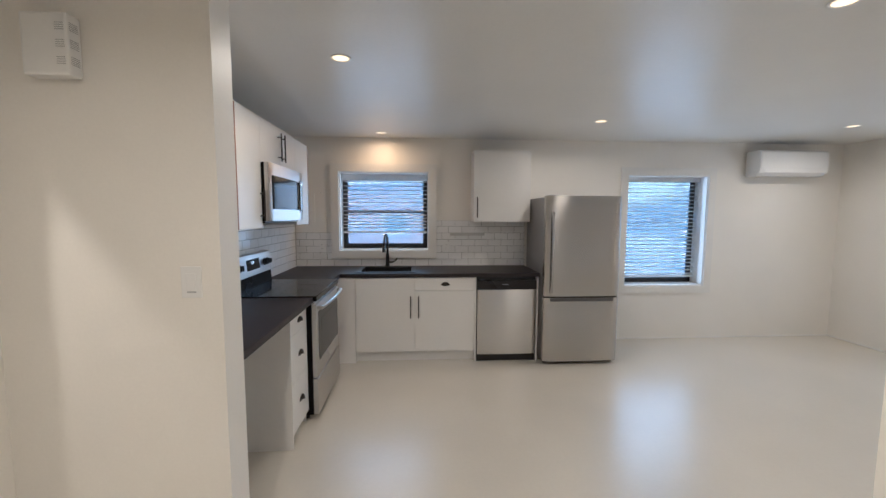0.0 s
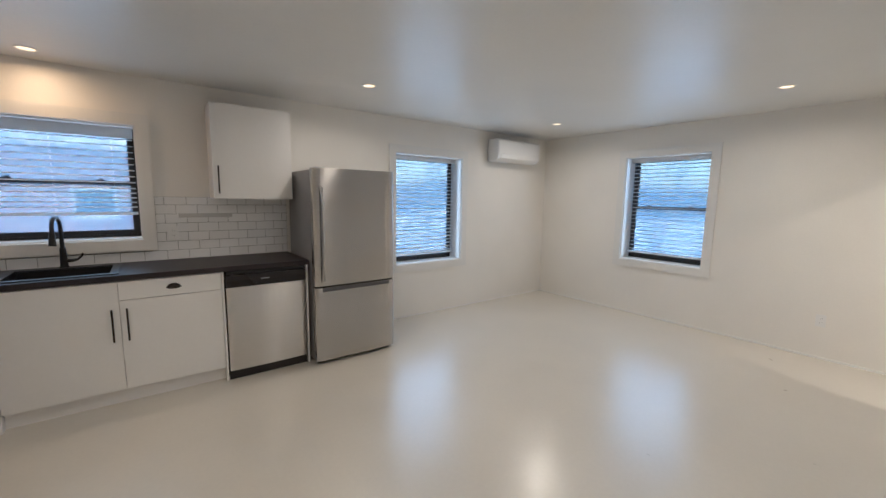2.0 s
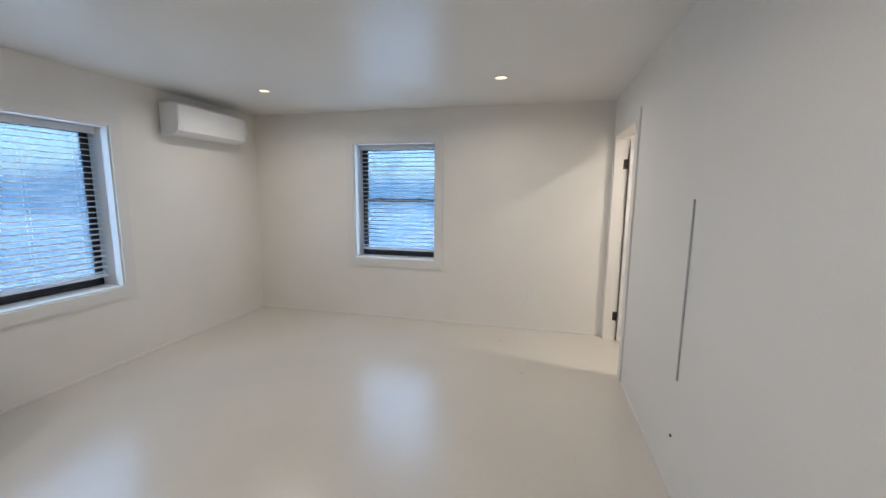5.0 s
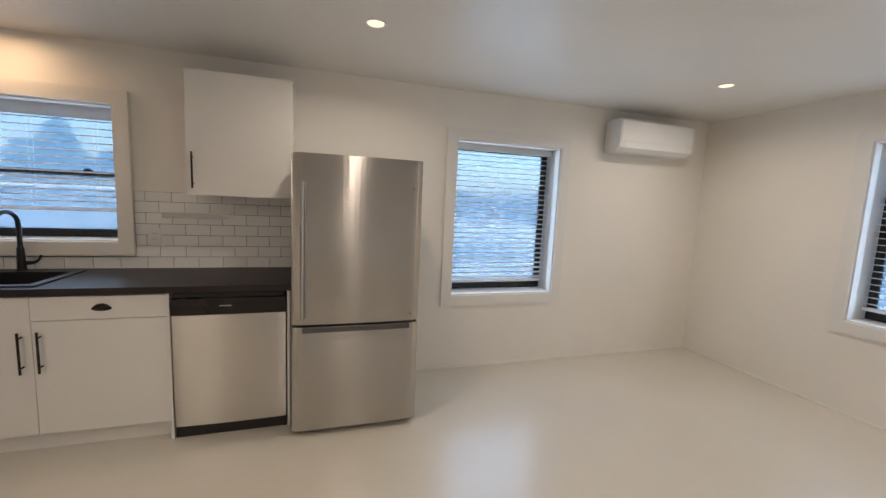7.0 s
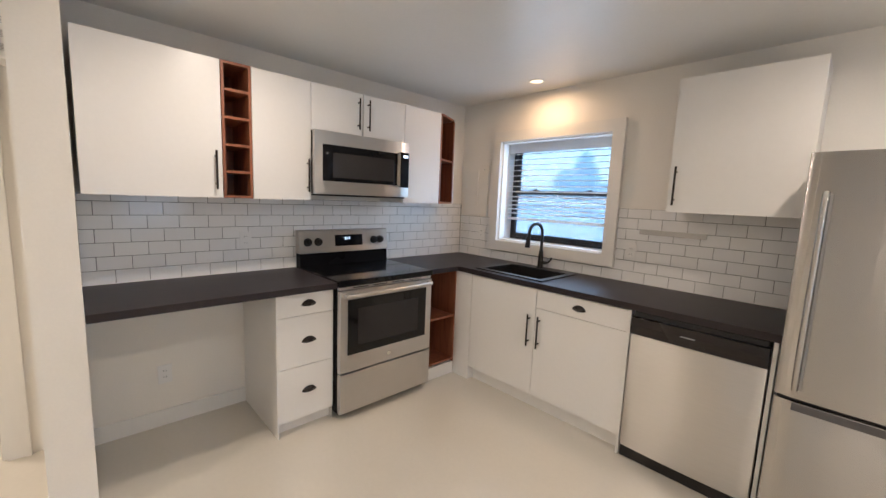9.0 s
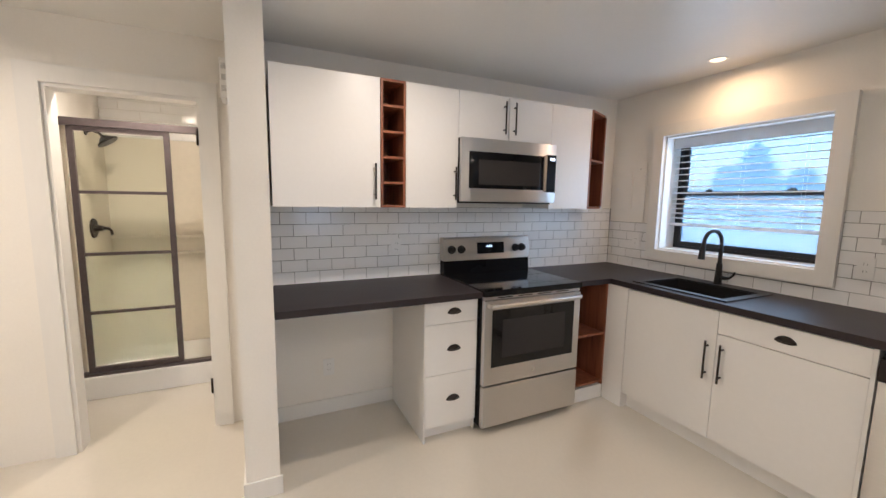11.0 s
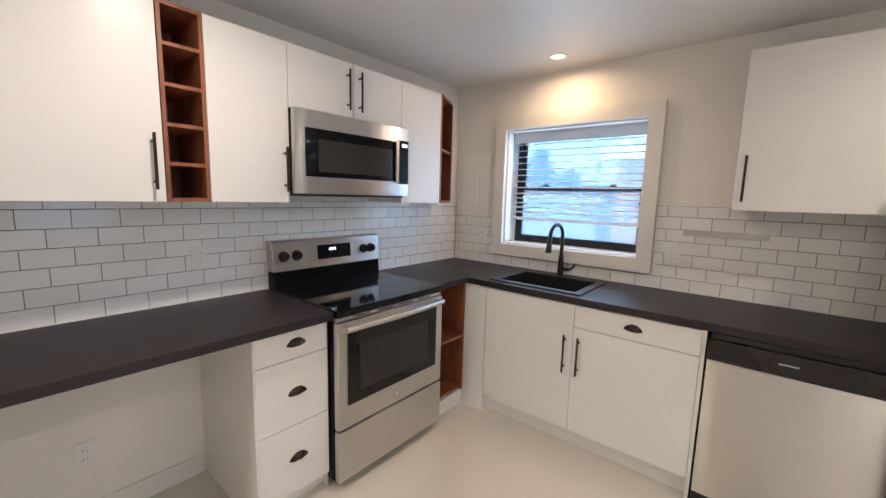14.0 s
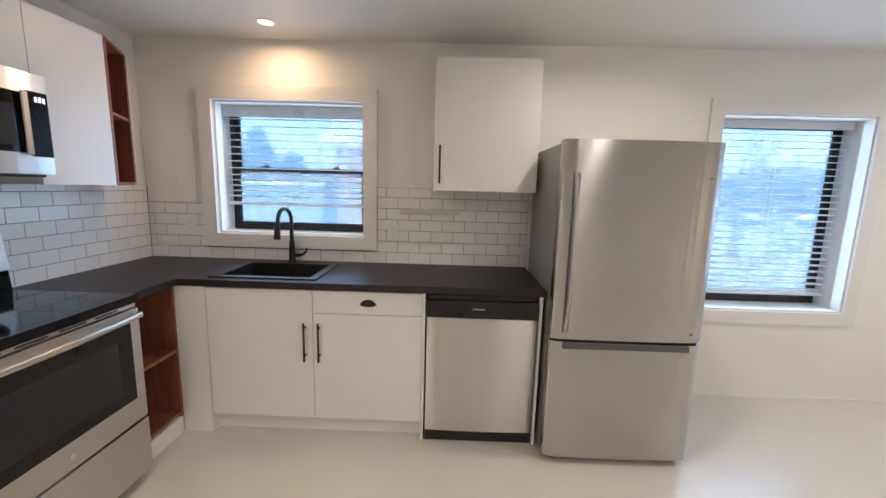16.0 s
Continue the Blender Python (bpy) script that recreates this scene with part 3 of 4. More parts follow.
# wall cabinet beside the fridge
c = thing("wall_cabinet", "white flat-door wall cabinet beside the fridge", "wall cabinet")
slab("body", (1.993, 2.608, -0.268, -0.001, 1.428, 2.190), CAB, c)
d = slab("door", (1.990, 2.610, -0.287, -0.269, 1.426, 2.190), CAB, c, bevel=0.0012)
bar_handle(d, (2.026, -0.287, 1.468), (2.026, -0.287, 1.692), (0, -0.03, 0))

# drawer unit beside the cooker
dr = thing("drawer_cabinet", "white three-drawer base unit with dark cup pulls", "drawer unit")
slab("body", (0.003, 0.577, -2.070, -1.724, 0.088, CT - 0.039), CAB, dr)
slab("end_panel", (0.003, 0.597, -2.078, -2.0705, 0.0, CT - 0.039), CAB, dr)
slab("plinth", (0.45, 0.535, -2.07, -1.724, 0.0, 0.087), CAB, dr, "white recessed plinth")
slab("end_panel", (0.003, 0.575, -1.7238, -1.7215, 0.0, CT - 0.039), CAB, dr)
for z0, z1, hz in ((0.733, 0.866, 0.805), (0.420, 0.730, 0.578), (0.090, 0.417, 0.262)):
    d = slab("drawer_front", (0.578, 0.596, -2.069, -1.727, z0, z1), CAB, dr, bevel=0.0012)
    cup_handle(d, (0.596, -1.885, hz), "x")

# open base shelf between cooker and corner
bs = thing("base_shelf", "open reddish wooden base shelf on a white plinth", "shelf")
for z in (0.125, 0.497):
    slab("shelf", (0.02, 0.585, -0.945, -0.634, z - 0.008, z + 0.008), WOOD, bs)
slab("side_panel", (0.012, 0.588, -0.956, -0.945, 0.10, CT - 0.039), WOOD, bs)
slab("side_panel", (0.012, 0.588, -0.634, -0.6225, 0.10, CT - 0.039), WOOD, bs)
slab("back_panel", (0.012, 0.018, -0.945, -0.634, 0.10, CT - 0.039), WOOD, bs)
slab("plinth", (0.50, 0.586, -0.956, -0.6225, 0.0, 0.10), CAB, bs, "white plinth")

# sink base cabinet
sc = thing("sink_cabinet", "white double-door sink base cabinet with one drawer front", "base cabinet")
YD = -0.618
for nm, d in (("filler_panel", (0.5885, 0.758, YD - 0.003, -0.02, 0.0, CT - 0.039)), ("end_panel", (1.962, 1.978, YD - 0.006, -0.02, 0.0, CT - 0.039)),
              ("bottom", (0.760, 1.961, -0.59, -0.02, 0.105, 0.12)), ("back_panel", (0.760, 1.961, -0.03, -0.02, 0.12, CT - 0.039)),
              ("plinth", (0.760, 1.961, -0.56, -0.545, 0.0, 0.104)), ("top_rail", (0.760, 1.961, -0.599, -0.58, CT - 0.055, CT - 0.039))):
    slab(nm, d, CAB, sc)
d = slab("door", (0.762, 1.3515, YD, YD + 0.018, 0.112, 0.868), CAB, sc, bevel=0.0012)
bar_handle(d, (1.311, YD, 0.465), (1.311, YD, 0.688), (0, -0.03, 0))
d = slab("door", (1.3545, 1.960, YD, YD + 0.018, 0.112, 0.737), CAB, sc, bevel=0.0012)
bar_handle(d, (1.391, YD, 0.465), (1.391, YD, 0.688), (0, -0.03, 0))
d = slab("drawer_front", (1.3545, 1.960, YD, YD + 0.018, 0.7405, 0.868), CAB, sc, bevel=0.0012)
cup_handle(d, (1.662, YD, 0.806), "y")

# sink
sk = thing("sink", "black composite drop-in sink set in the worktop", "sink")
a, b, c0, c1 = SINK
bm = bmesh.new()
ow = 0.018
for d in ((a - ow, a + 0.03, c0 - ow, c1 + ow), (b - 0.03, b + ow, c0 - ow, c1 + ow), (a + 0.03, b - 0.03, c0 - ow, c0 + 0.03), (a + 0.03, b - 0.03, c1 - 0.045, c1 + ow)):
    box(bm, d[0], d[1], d[2], d[3], CT + 0.0005, CT + 0.008)
part("rim", bm, BLACK_MATTE, sk, "black rim", bevel=0.0015)
bm = bmesh.new()
for d in ((a + 0.02, a + 0.03, c0 + 0.02, c1 - 0.035, 0.72, CT), (b - 0.03, b - 0.02, c0 + 0.02, c1 - 0.035, 0.72, CT), (a + 0.03, b - 0.03, c0 + 0.02, c0 + 0.03, 0.72, CT),
          (a + 0.03, b - 0.03, c1 - 0.045, c1 - 0.035, 0.72, CT), (a + 0.02, b - 0.02, c0 + 0.02, c1 - 0.035, 0.712, 0.72)):
    box(bm, *d)
part("bowl", bm, BLACK_MATTE, sk, "black bowl")
bm = bmesh.new()
tube(bm, ((a + b) / 2, (c0 + c1) / 2, 0.72), ((a + b) / 2, (c0 + c1) / 2, 0.724), 0.045, seg=24)
part("drain", bm, CHROME, sk, "steel drain", smooth=True)

# faucet
fc = thing("faucet", "matt black gooseneck kitchen faucet with a side lever", "faucet")
fx, fy = 1.045, -0.115
bm = bmesh.new()
tube(bm, (fx, fy, CT + 0.008), (fx, fy, CT + 0.016), 0.027, 0.026, seg=24)
tube(bm, (fx, fy, CT + 0.016), (fx, fy, CT + 0.15), 0.023, 0.017, seg=24)
part("body", bm, BLACK_MATTE, fc, smooth=True)
bm = bmesh.new()
pts = [(fx, fy, CT + 0.14), (fx, fy, CT + 0.28)]
for k in range(1, 13):
    t = math.pi * k / 12 * 1.02
    pts.append((fx - 0.012 * (1 - math.cos(t)) , fy - 0.075 * (1 - math.cos(t)), CT + 0.29 + 0.078 * math.sin(t)))
x, y, z = pts[-1]
pts.append((x - 0.001, y - 0.003, z - 0.03))
sweep(bm, pts, 0.0125, 14)
part("neck", bm, BLACK_MATTE, fc, smooth=True)
bm = bmesh.new()
tube(bm, (x - 0.001, y - 0.003, z - 0.015), (x - 0.003, y - 0.01, z - 0.105), 0.015, 0.021, seg=20)
part("spray_head", bm, BLACK_MATTE, fc, smooth=True)
bm = bmesh.new()
sweep(bm, [(fx + 0.015, fy, CT + 0.055), (fx + 0.045, fy - 0.004, CT + 0.055), (fx + 0.075, fy - 0.008, CT + 0.062), (fx + 0.098, fy - 0.012, CT + 0.085),
           (fx + 0.106, fy - 0.014, CT + 0.105)], [0.014, 0.012, 0.008, 0.0065, 0.006], 12)
part("lever", bm, BLACK_MATTE, fc, smooth=True)


# ---- appliances ----
def cooker():
    c = thing("cooker", "stainless steel electric range with a black glass cooktop", "cooker")
    y0, y1 = -1.718, -0.960
    bm = bmesh.new()
    box(bm, 0.03, 0.628, y0, y1, 0.045, 0.883)
    part("body", bm, BLACK, c, "black side panels", bevel=0.003)
    for y in (y0 + 0.05, y1 - 0.05):
        for x in (0.09, 0.57):
            bar("foot", (x, y, 0.0), (x, y, 0.046), 0.016, BLACK_MATTE, c, seg=12)
    slab("cooktop", (0.03, 0.668, y0 - 0.003, y1 + 0.003, 0.884, 0.922), BLACK_GLASS, c, "black ceramic glass cooktop", bevel=0.005)
    for x, y, r in ((0.20, -1.55, 0.085), (0.20, -1.13, 0.075), (0.46, -1.54, 0.095), (0.46, -1.14, 0.105)):
        bm = bmesh.new()
        seg = 40
        lo = [bm.verts.new((x + r * math.cos(2 * math.pi * k / seg), y + r * math.sin(2 * math.pi * k / seg), 0.9224)) for k in range(seg)]
        hi = [bm.verts.new((x + (r - 0.002) * math.cos(2 * math.pi * k / seg), y + (r - 0.002) * math.sin(2 * math.pi * k / seg), 0.9224)) for k in range(seg)]
        for k in range(seg):
            bm.faces.new((lo[k], lo[(k + 1) % seg], hi[(k + 1) % seg], hi[k]))
        part("burner_ring", bm, RING, c, "thin grey burner ring")
    # back panel
    bm = bmesh.new()
    prism(bm, [(0.012, 0.90), (0.088, 0.90), (0.078, 1.015), (0.012, 1.015)], y0 + 0.004, y1 - 0.004, "y")
    part("backguard_base", bm, BLACK, c, "glossy black lower back panel", bevel=0.002)
    bm = bmesh.new()
    prism(bm, [(0.012, 1.016), (0.086, 1.016), (0.066, 1.178), (0.058, 1.186), (0.012, 1.186)], y0 - 0.001, y1 + 0.001, "y")
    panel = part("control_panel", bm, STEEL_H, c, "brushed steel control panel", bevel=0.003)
    def on_panel(z):
        return 0.086 - 0.020 * (z - 1.016) / 0.162
    bm = bmesh.new()
    prism(bm, [(on_panel(1.06) - 0.001, 1.06), (on_panel(1.06) + 0.0018, 1.06), (on_panel(1.145) + 0.0018, 1.145), (on_panel(1.145) - 0.001, 1.145)], -1.44, -1.20, "y")
    disp = part("display", bm, BLACK_GLASS, panel, "black display")
    bm = bmesh.new()
    xz = on_panel(1.115) + 0.0022
    for k, y in enumerate((-1.355, -1.337, -1.319)):
        for dz in (0, 0.012, 0.024):
            box(bm, xz, xz + 0.0006, y - 0.005, y + 0.005, 1.098 + dz, 1.101 + dz)
        box(bm, xz, xz + 0.0006, y + 0.004, y + 0.0065, 1.098, 1.125)
    part("digits", bm, DIGITS, disp, "pale lit clock digits")
    for y in (-1.655, -1.575, -1.095, -1.035):
        z = 1.098
        x = on_panel(z)
        bm = bmesh.new()
        tube(bm, (x - 0.001, y, z), (x + 0.012, y, z + 0.002), 0.031, 0.028, seg=24)
        tube(bm, (x + 0.011, y, z + 0.002), (x + 0.032, y, z + 0.004), 0.023, 0.020, seg=24)
        box(bm, x + 0.030, x + 0.040, y - 0.005, y + 0.005, z - 0.016, z + 0.024)
        part("knob", bm, BLACK_MATTE, panel, "round black knob", smooth=True)
    # vent strip, door and drawer
    bm = bmesh.new()
    box(bm, 0.629, 0.652, y0 + 0.002, y1 - 0.002, 0.862, 0.883)
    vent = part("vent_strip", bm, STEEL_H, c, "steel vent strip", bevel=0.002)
    for k in range(4):
        ya = y0 + 0.10 + 0.15 * k
        slab("vent_slot", (0.6515, 0.6528, ya, ya + 0.11, 0.869, 0.875), BLACK, vent, "black vent slot")
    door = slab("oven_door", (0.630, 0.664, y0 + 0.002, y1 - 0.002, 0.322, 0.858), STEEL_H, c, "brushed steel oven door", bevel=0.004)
    bm = bmesh.new()
    box(bm, 0.6645, 0.6665, y0 + 0.056, y1 - 0.056, 0.436, 0.800)
    glass = part("window", bm, OVEN_GLASS, door, "dark glass oven window", bevel=0.0008)
    slab("inner_window", (0.6667, 0.6671, y0 + 0.13, y1 - 0.13, 0.492, 0.735), OVEN_INNER, glass, "greyer inner window")
    bm = bmesh.new()
    ys = [y0 + 0.03 + (y1 - y0 - 0.06) * k / 12 for k in range(13)]
    sweep(bm, [(0.695 + 0.018 * math.sin(math.pi * k / 12), y, 0.832) for k, y in enumerate(ys)], 0.0135, 14)
    for y in (y0 + 0.035, y1 - 0.035):
        box(bm, 0.663, 0.70, y - 0.014, y + 0.014, 0.820, 0.844)
    part("handle", bm, STEEL_H, door, "curved steel handle", smooth=True)
    bm = bmesh.new()
    tube(bm, (0.664, (y0 + y1) / 2, 0.375), (0.666, (y0 + y1) / 2, 0.375), 0.014, seg=24)
    part("badge", bm, CHROME, door, "small round badge", smooth=True)
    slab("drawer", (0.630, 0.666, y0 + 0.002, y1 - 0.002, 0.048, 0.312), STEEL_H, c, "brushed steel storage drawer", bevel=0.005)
    return c


def microwave():
    m = thing("microwave", "stainless over-the-range microwave with a black window", "microwave")
    y0, y1, z0, z1, xf = -1.744, -0.978, 1.452, 1.857, 0.385
    slab("body", (0.012, 0.345, y0, y1, z0, z1 - 0.001), BLACK, m, "black casing", bevel=0.002)
    slab("vent_grille", (0.02, 0.338, y0 + 0.01, y1 - 0.01, z0 - 0.012, z0 - 0.001), BLACK_MATTE, m, "black underside grille")
    # bowed door front
    def bowed(ya, yb, za, zb, depth, off):
        bm = bmesh.new()
        pts = []
        for k in range(11):
            y = ya + (yb - ya) * k / 10
            s = (y - y0) / (y1 - y0)
            pts.append((xf - 0.010 + 0.010 * math.sin(math.pi * s) + off, y))
        outline = pts + [(x - depth, y) for x, y in pts[::-1]]
        prism(bm, outline, za, zb, "z")
        return bm
    ysp = y1 - 0.115
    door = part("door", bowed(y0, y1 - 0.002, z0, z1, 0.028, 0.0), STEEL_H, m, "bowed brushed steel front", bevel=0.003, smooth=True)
    win = part("window", bowed(y0 + 0.055, ysp + 0.006, z0 + 0.085, z1 - 0.085, 0.004, 0.003), BLACK_GLASS, door, "black door window", bevel=0.001, smooth=True)
    part("inner_window", bowed(y0 + 0.125, ysp - 0.035, z0 + 0.11, z1 - 0.135, 0.002, 0.0042), OVEN_INNER, win, "grey mesh window", smooth=True)
    ctl = part("control_panel", bowed(ysp + 0.018, y1 - 0.005, z0 + 0.072, z1 - 0.072, 0.004, 0.003), BLACK, m, "black control panel", bevel=0.001, smooth=True)
    bm = bmesh.new()
    for k in range(3):
        y = ysp + 0.055 + k * 0.016
        x = xf - 0.0068 + 0.010 * math.sin(math.pi * (y + 0.005 - y0) / (y1 - y0))
        box(bm, x - 0.001, x + 0.0004, y, y + 0.010, z1 - 0.112, z1 - 0.092)
    part("digits", bm, DIGITS, ctl, "pale lit clock digits")
    bm = bmesh.new()
    box(bm, xf + 0.004, xf + 0.014, ysp - 0.012, ysp + 0.016, z0 + 0.075, z1 - 0.078)
    for z in (z0 + 0.10, z1 - 0.10):
        box(bm, xf - 0.012, xf + 0.006, ysp - 0.006, ysp + 0.010, z - 0.012, z + 0.012)
    bmesh.ops.bevel(bm, geom=list(bm.edges), offset=0.004, segments=3, affect="EDGES", clamp_overlap=True)
    part("handle", bm, STEEL, door, "flat vertical steel handle", smooth=True)
    return m


def dishwasher():
    d = thing("dishwasher", "stainless steel dishwasher with a black control strip", "dishwasher")
    x0, x1, yf = 1.986, 2.592, -0.642
    slab("body", (x0, x1, -0.60, -0.03, 0.02, 0.862), BLACK, d, "black tub casing")
    bm = bmesh.new()
    prism(bm, [(-0.600, 0.748), (yf - 0.006, 0.748), (yf - 0.008, 0.80), (yf, 0.842), (-0.600, 0.842)], x0 + 0.001, x1 - 0.001, "x")
    strip = part("control_strip", bm, DARK_PLASTIC, d, "black control strip", bevel=0.003)
    slab("pocket_handle", (2.20, 2.345, yf - 0.0092, yf - 0.004, 0.757, 0.772), BLACK_MATTE, strip, "dark pocket handle")
    slab("logo_bar", (2.235, 2.30, yf - 0.0096, yf - 0.006, 0.797, 0.803), PLASTIC_DIM, strip, "small pale bar of lettering")
    bm = bmesh.new()
    pts = [(x0 + 0.002 + (x1 - x0 - 0.004) * k / 12, yf + 0.008 - 0.008 * math.sin(math.pi * k / 12)) for k in range(13)]
    prism(bm, pts + [(x1 - 0.002, -0.60), (x0 + 0.002, -0.60)], 0.075, 0.745, "z")
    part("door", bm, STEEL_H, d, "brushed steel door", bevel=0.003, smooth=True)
    slab("toe_panel", (x0, x1, -0.615, -0.60, 0.0, 0.072), BLACK_MATTE, d, "black toe panel")
    bm = bmesh.new()
    box(bm, x0 + 0.01, x1 - 0.01, -0.63, -0.6005, 0.845, 0.872)
    part("top_gap_strip", bm, RUBBER, d, "ragged black seal under the worktop", bevel=0.004)
    return d


def fridge():
    f = thing("fridge", "stainless bottom-freezer fridge with grey side panels", "fridge")
    x0, x1, yf = 2.630, 3.388, -0.772
    slab("body", (x0 + 0.004, x1 - 0.004, -0.695, -0.09, 0.03, 1.676), FRIDGE_SIDE, f, "grey textured sides", bevel=0.004)
    def front(z0, z1, name, label):
        bm = bmesh.new()
        n = 24
        pts = []
        for k in range(n + 1):
            s = k / n
            edge = min(s, 1 - s)
            r = 0.013 * max(0, 1 - edge / 0.11) ** 2
            pts.append((x0 + (x1 - x0) * s, yf + r - 0.007 * math.sin(math.pi * s)))
        prism(bm, pts + [(x1, -0.699), (x0, -0.699)], z0, z1, "z")
        return part(name, bm, STEEL, f, label, bevel=0.003, smooth=True)
    door = front(0.698, 1.690, "door", "brushed steel upper door")
    draw = front(0.036, 0.684, "freezer_drawer", "brushed steel freezer drawer")
    # upright pull down the edge of the door
    bm = bmesh.new()
    zs = [0.735 + 0.80 * k / 14 for k in range(15)]
    sweep(bm, [(x0 + 0.062, yf - 0.004 - 0.040 * min(1.0, 5 * min(k, 14 - k) / 14) ** 0.7, z) for k, z in enumerate(zs)], 0.011, 12)
    part("handle", bm, STEEL, door, "slim vertical steel pull", smooth=True)
    # raised dark strip stands for the shadow beside the pull
    slab("handle_shadow_strip", (x0 + 0.074, x0 + 0.083, yf - 0.0085, yf + 0.002, 0.74, 1.53), FRIDGE_SIDE, door, "dark strip standing for the shadow beside the pull")
    # proud grip strip; the shade of its recess is put into the dark grey
    slab("drawer_grip_shade", (x0 + 0.06, x1 - 0.06, yf - 0.012, yf + 0.01, 0.650, 0.682), GRIP, draw, "drawer grip strip, dark grey for the recess's shade", bevel=0.004)
    slab("gasket", (x0 + 0.01, x1 - 0.01, -0.755, -0.70, 0.6845, 0.6975), RUBBER, f, "dark gasket gap")
    slab("hinge_cover", (x0 + 0.05, x0 + 0.15, -0.69, -0.62, 1.6765, 1.700), FRIDGE_SIDE, f, "grey hinge cover", bevel=0.006)
    for z in (1.52, 0.742):
        bar("screw_cap", (x1 - 0.055, yf - 0.004, z), (x1 - 0.055, yf - 0.0055, z), 0.0045, BLACK_MATTE, door, "small dark plug", seg=12)
    slab("base_grille", (x0 + 0.02, x1 - 0.02, -0.72, -0.68, 0.008, 0.032), BLACK_MATTE, f, "black base grille")
    for x in (x0 + 0.06, x1 - 0.06):
        for y in (-0.66, -0.15):
            bar("foot", (x, y, 0), (x, y, 0.031), 0.02, RUBBER, f, seg=12)
    return f


cooker()
microwave()
dishwasher()
fridge()
slab("end_panel_dishwasher", (2.598, 2.614, -0.632, -0.02, 0.0, CT - 0.0385), CAB)
ep = bpy.data.objects["end_panel_dishwasher"]
ep.name = "end_panel"
tagged(ep, "white end panel between dishwasher and fridge", "panel")


# ---- air conditioner, wall fittings ----
def air_conditioner():
    a = thing("air_conditioner", "white wall-mounted split air conditioner near the ceiling", "air conditioner")
    x0, x1 = 5.29, 6.12
    bm = bmesh.new()
    prism(bm, [(-0.012, 1.965), (-0.15, 1.965), (-0.205, 2.0), (-0.215, 2.04), (-0.215, 2.22), (-0.195, 2.25), (-0.012, 2.25)], x0, x1, "x")
    part("body", bm, PLASTIC, a, "white casing", bevel=0.006, smooth=True)
    slab("front_panel", (x0 + 0.012, x1 - 0.012, -0.221, -0.2155, 2.055, 2.23), PLASTIC, a, "smooth white front panel", bevel=0.002)
    bm = bmesh.new()
    prism(bm, [(-0.212, 2.05), (-0.217, 2.045), (-0.209, 2.0), (-0.160, 1.966), (-0.155, 1.970)], x0 + 0.06, x1 - 0.06, "x")
    part("louvre", bm, PLASTIC, a, "closed white louvre", bevel=0.001)
    bm = bmesh.new()
    for k in range(16):
        xx = x0 + 0.05 + (x1 - x0 - 0.1) * k / 15
        box(bm, xx - 0.02, xx + 0.02, -0.18, -0.03, 2.2505, 2.254)
    part("top_grille", bm, PLASTIC_DIM, a, "grey air intake grille")
    slab("mounting_plate", (x0 + 0.02, x1 - 0.02, -0.012, 0.0, 1.975, 2.24), PLASTIC_DIM, a, "grey mounting plate")
    return a


air_conditioner()


def outlet(name, at, axis, label, kind_of="outlet"):
    """A wall plate. axis: x faces +x, y faces -y, s faces -y on the stub."""
    o = thing(name, label, "switch" if kind_of == "switch" else "socket")
    def b(u0, u1, v0, v1, z0, z1):
        x, y, z = at
        if axis == "x":
            return (x + v0, x + v1, y + u0, y + u1, z + z0, z + z1)
        if axis == "-x":
            return (x - v1, x - v0, y + u0, y + u1, z + z0, z + z1)
        if axis == "n":
            return (x + u0, x + u1, y + v0, y + v1, z + z0, z + z1)
        return (x + u0, x + u1, y - v1, y - v0, z + z0, z + z1)
    slab("plate", b(-0.036, 0.036, 0, 0.006, -0.058, 0.058), PLASTIC, o, "white cover plate", bevel=0.002)
    if kind_of == "switch":
        slab("rocker", b(-0.0165, 0.0165, 0.0062, 0.0095, -0.033, 0.033), PLASTIC, o, "white rocker", bevel=0.002)
        slab("rocker_edge", b(-0.0165, 0.0165, 0.0062, 0.0068, -0.040, -0.034), PLASTIC_DIM, o)
    else:
        for dz in (-0.02, 0.02):
            f = slab("receptacle", b(-0.0165, 0.0165, 0.0062, 0.0085, dz - 0.014, dz + 0.014), PLASTIC, o, bevel=0.002)
            bm = bmesh.new()
            for du in (-0.0065, 0.0065):
                box(bm, *b(du - 0.001, du + 0.001, 0.0086, 0.009, dz - 0.003, dz + 0.006))
            part("slot", bm, BLACK_MATTE, f, "dark slots")
    return o


outlet("wall_socket", (0.009, -2.056, 1.129), "x", "white double socket on the tiled cooker wall")
outlet("wall_socket", (0.0, -2.53, 0.325), "x", "white double socket under the desk worktop")
outlet("wall_socket", (1.710, -0.009, 1.132), "y", "white double socket on tiles beside the sink window")
outlet("wall_socket", (0.302, -0.009, 1.137), "y", "white double socket on tiles near the corner")
outlet("wall_socket", (XR, -3.298, 0.366), "-x", "white double socket low on the far wall")
outlet("light_switch", (0.559, -3.02, 1.252), "y", "white rocker switch on the stub wall", "switch")

# doorbell chime on the stub wall
ch = thing("door_chime", "white plastic door chime with slotted vents", "door chime")
slab("cover", (0.085, 0.235, -3.075, -3.0205, 1.962, 2.165), PLASTIC, ch, "white cover", bevel=0.008)
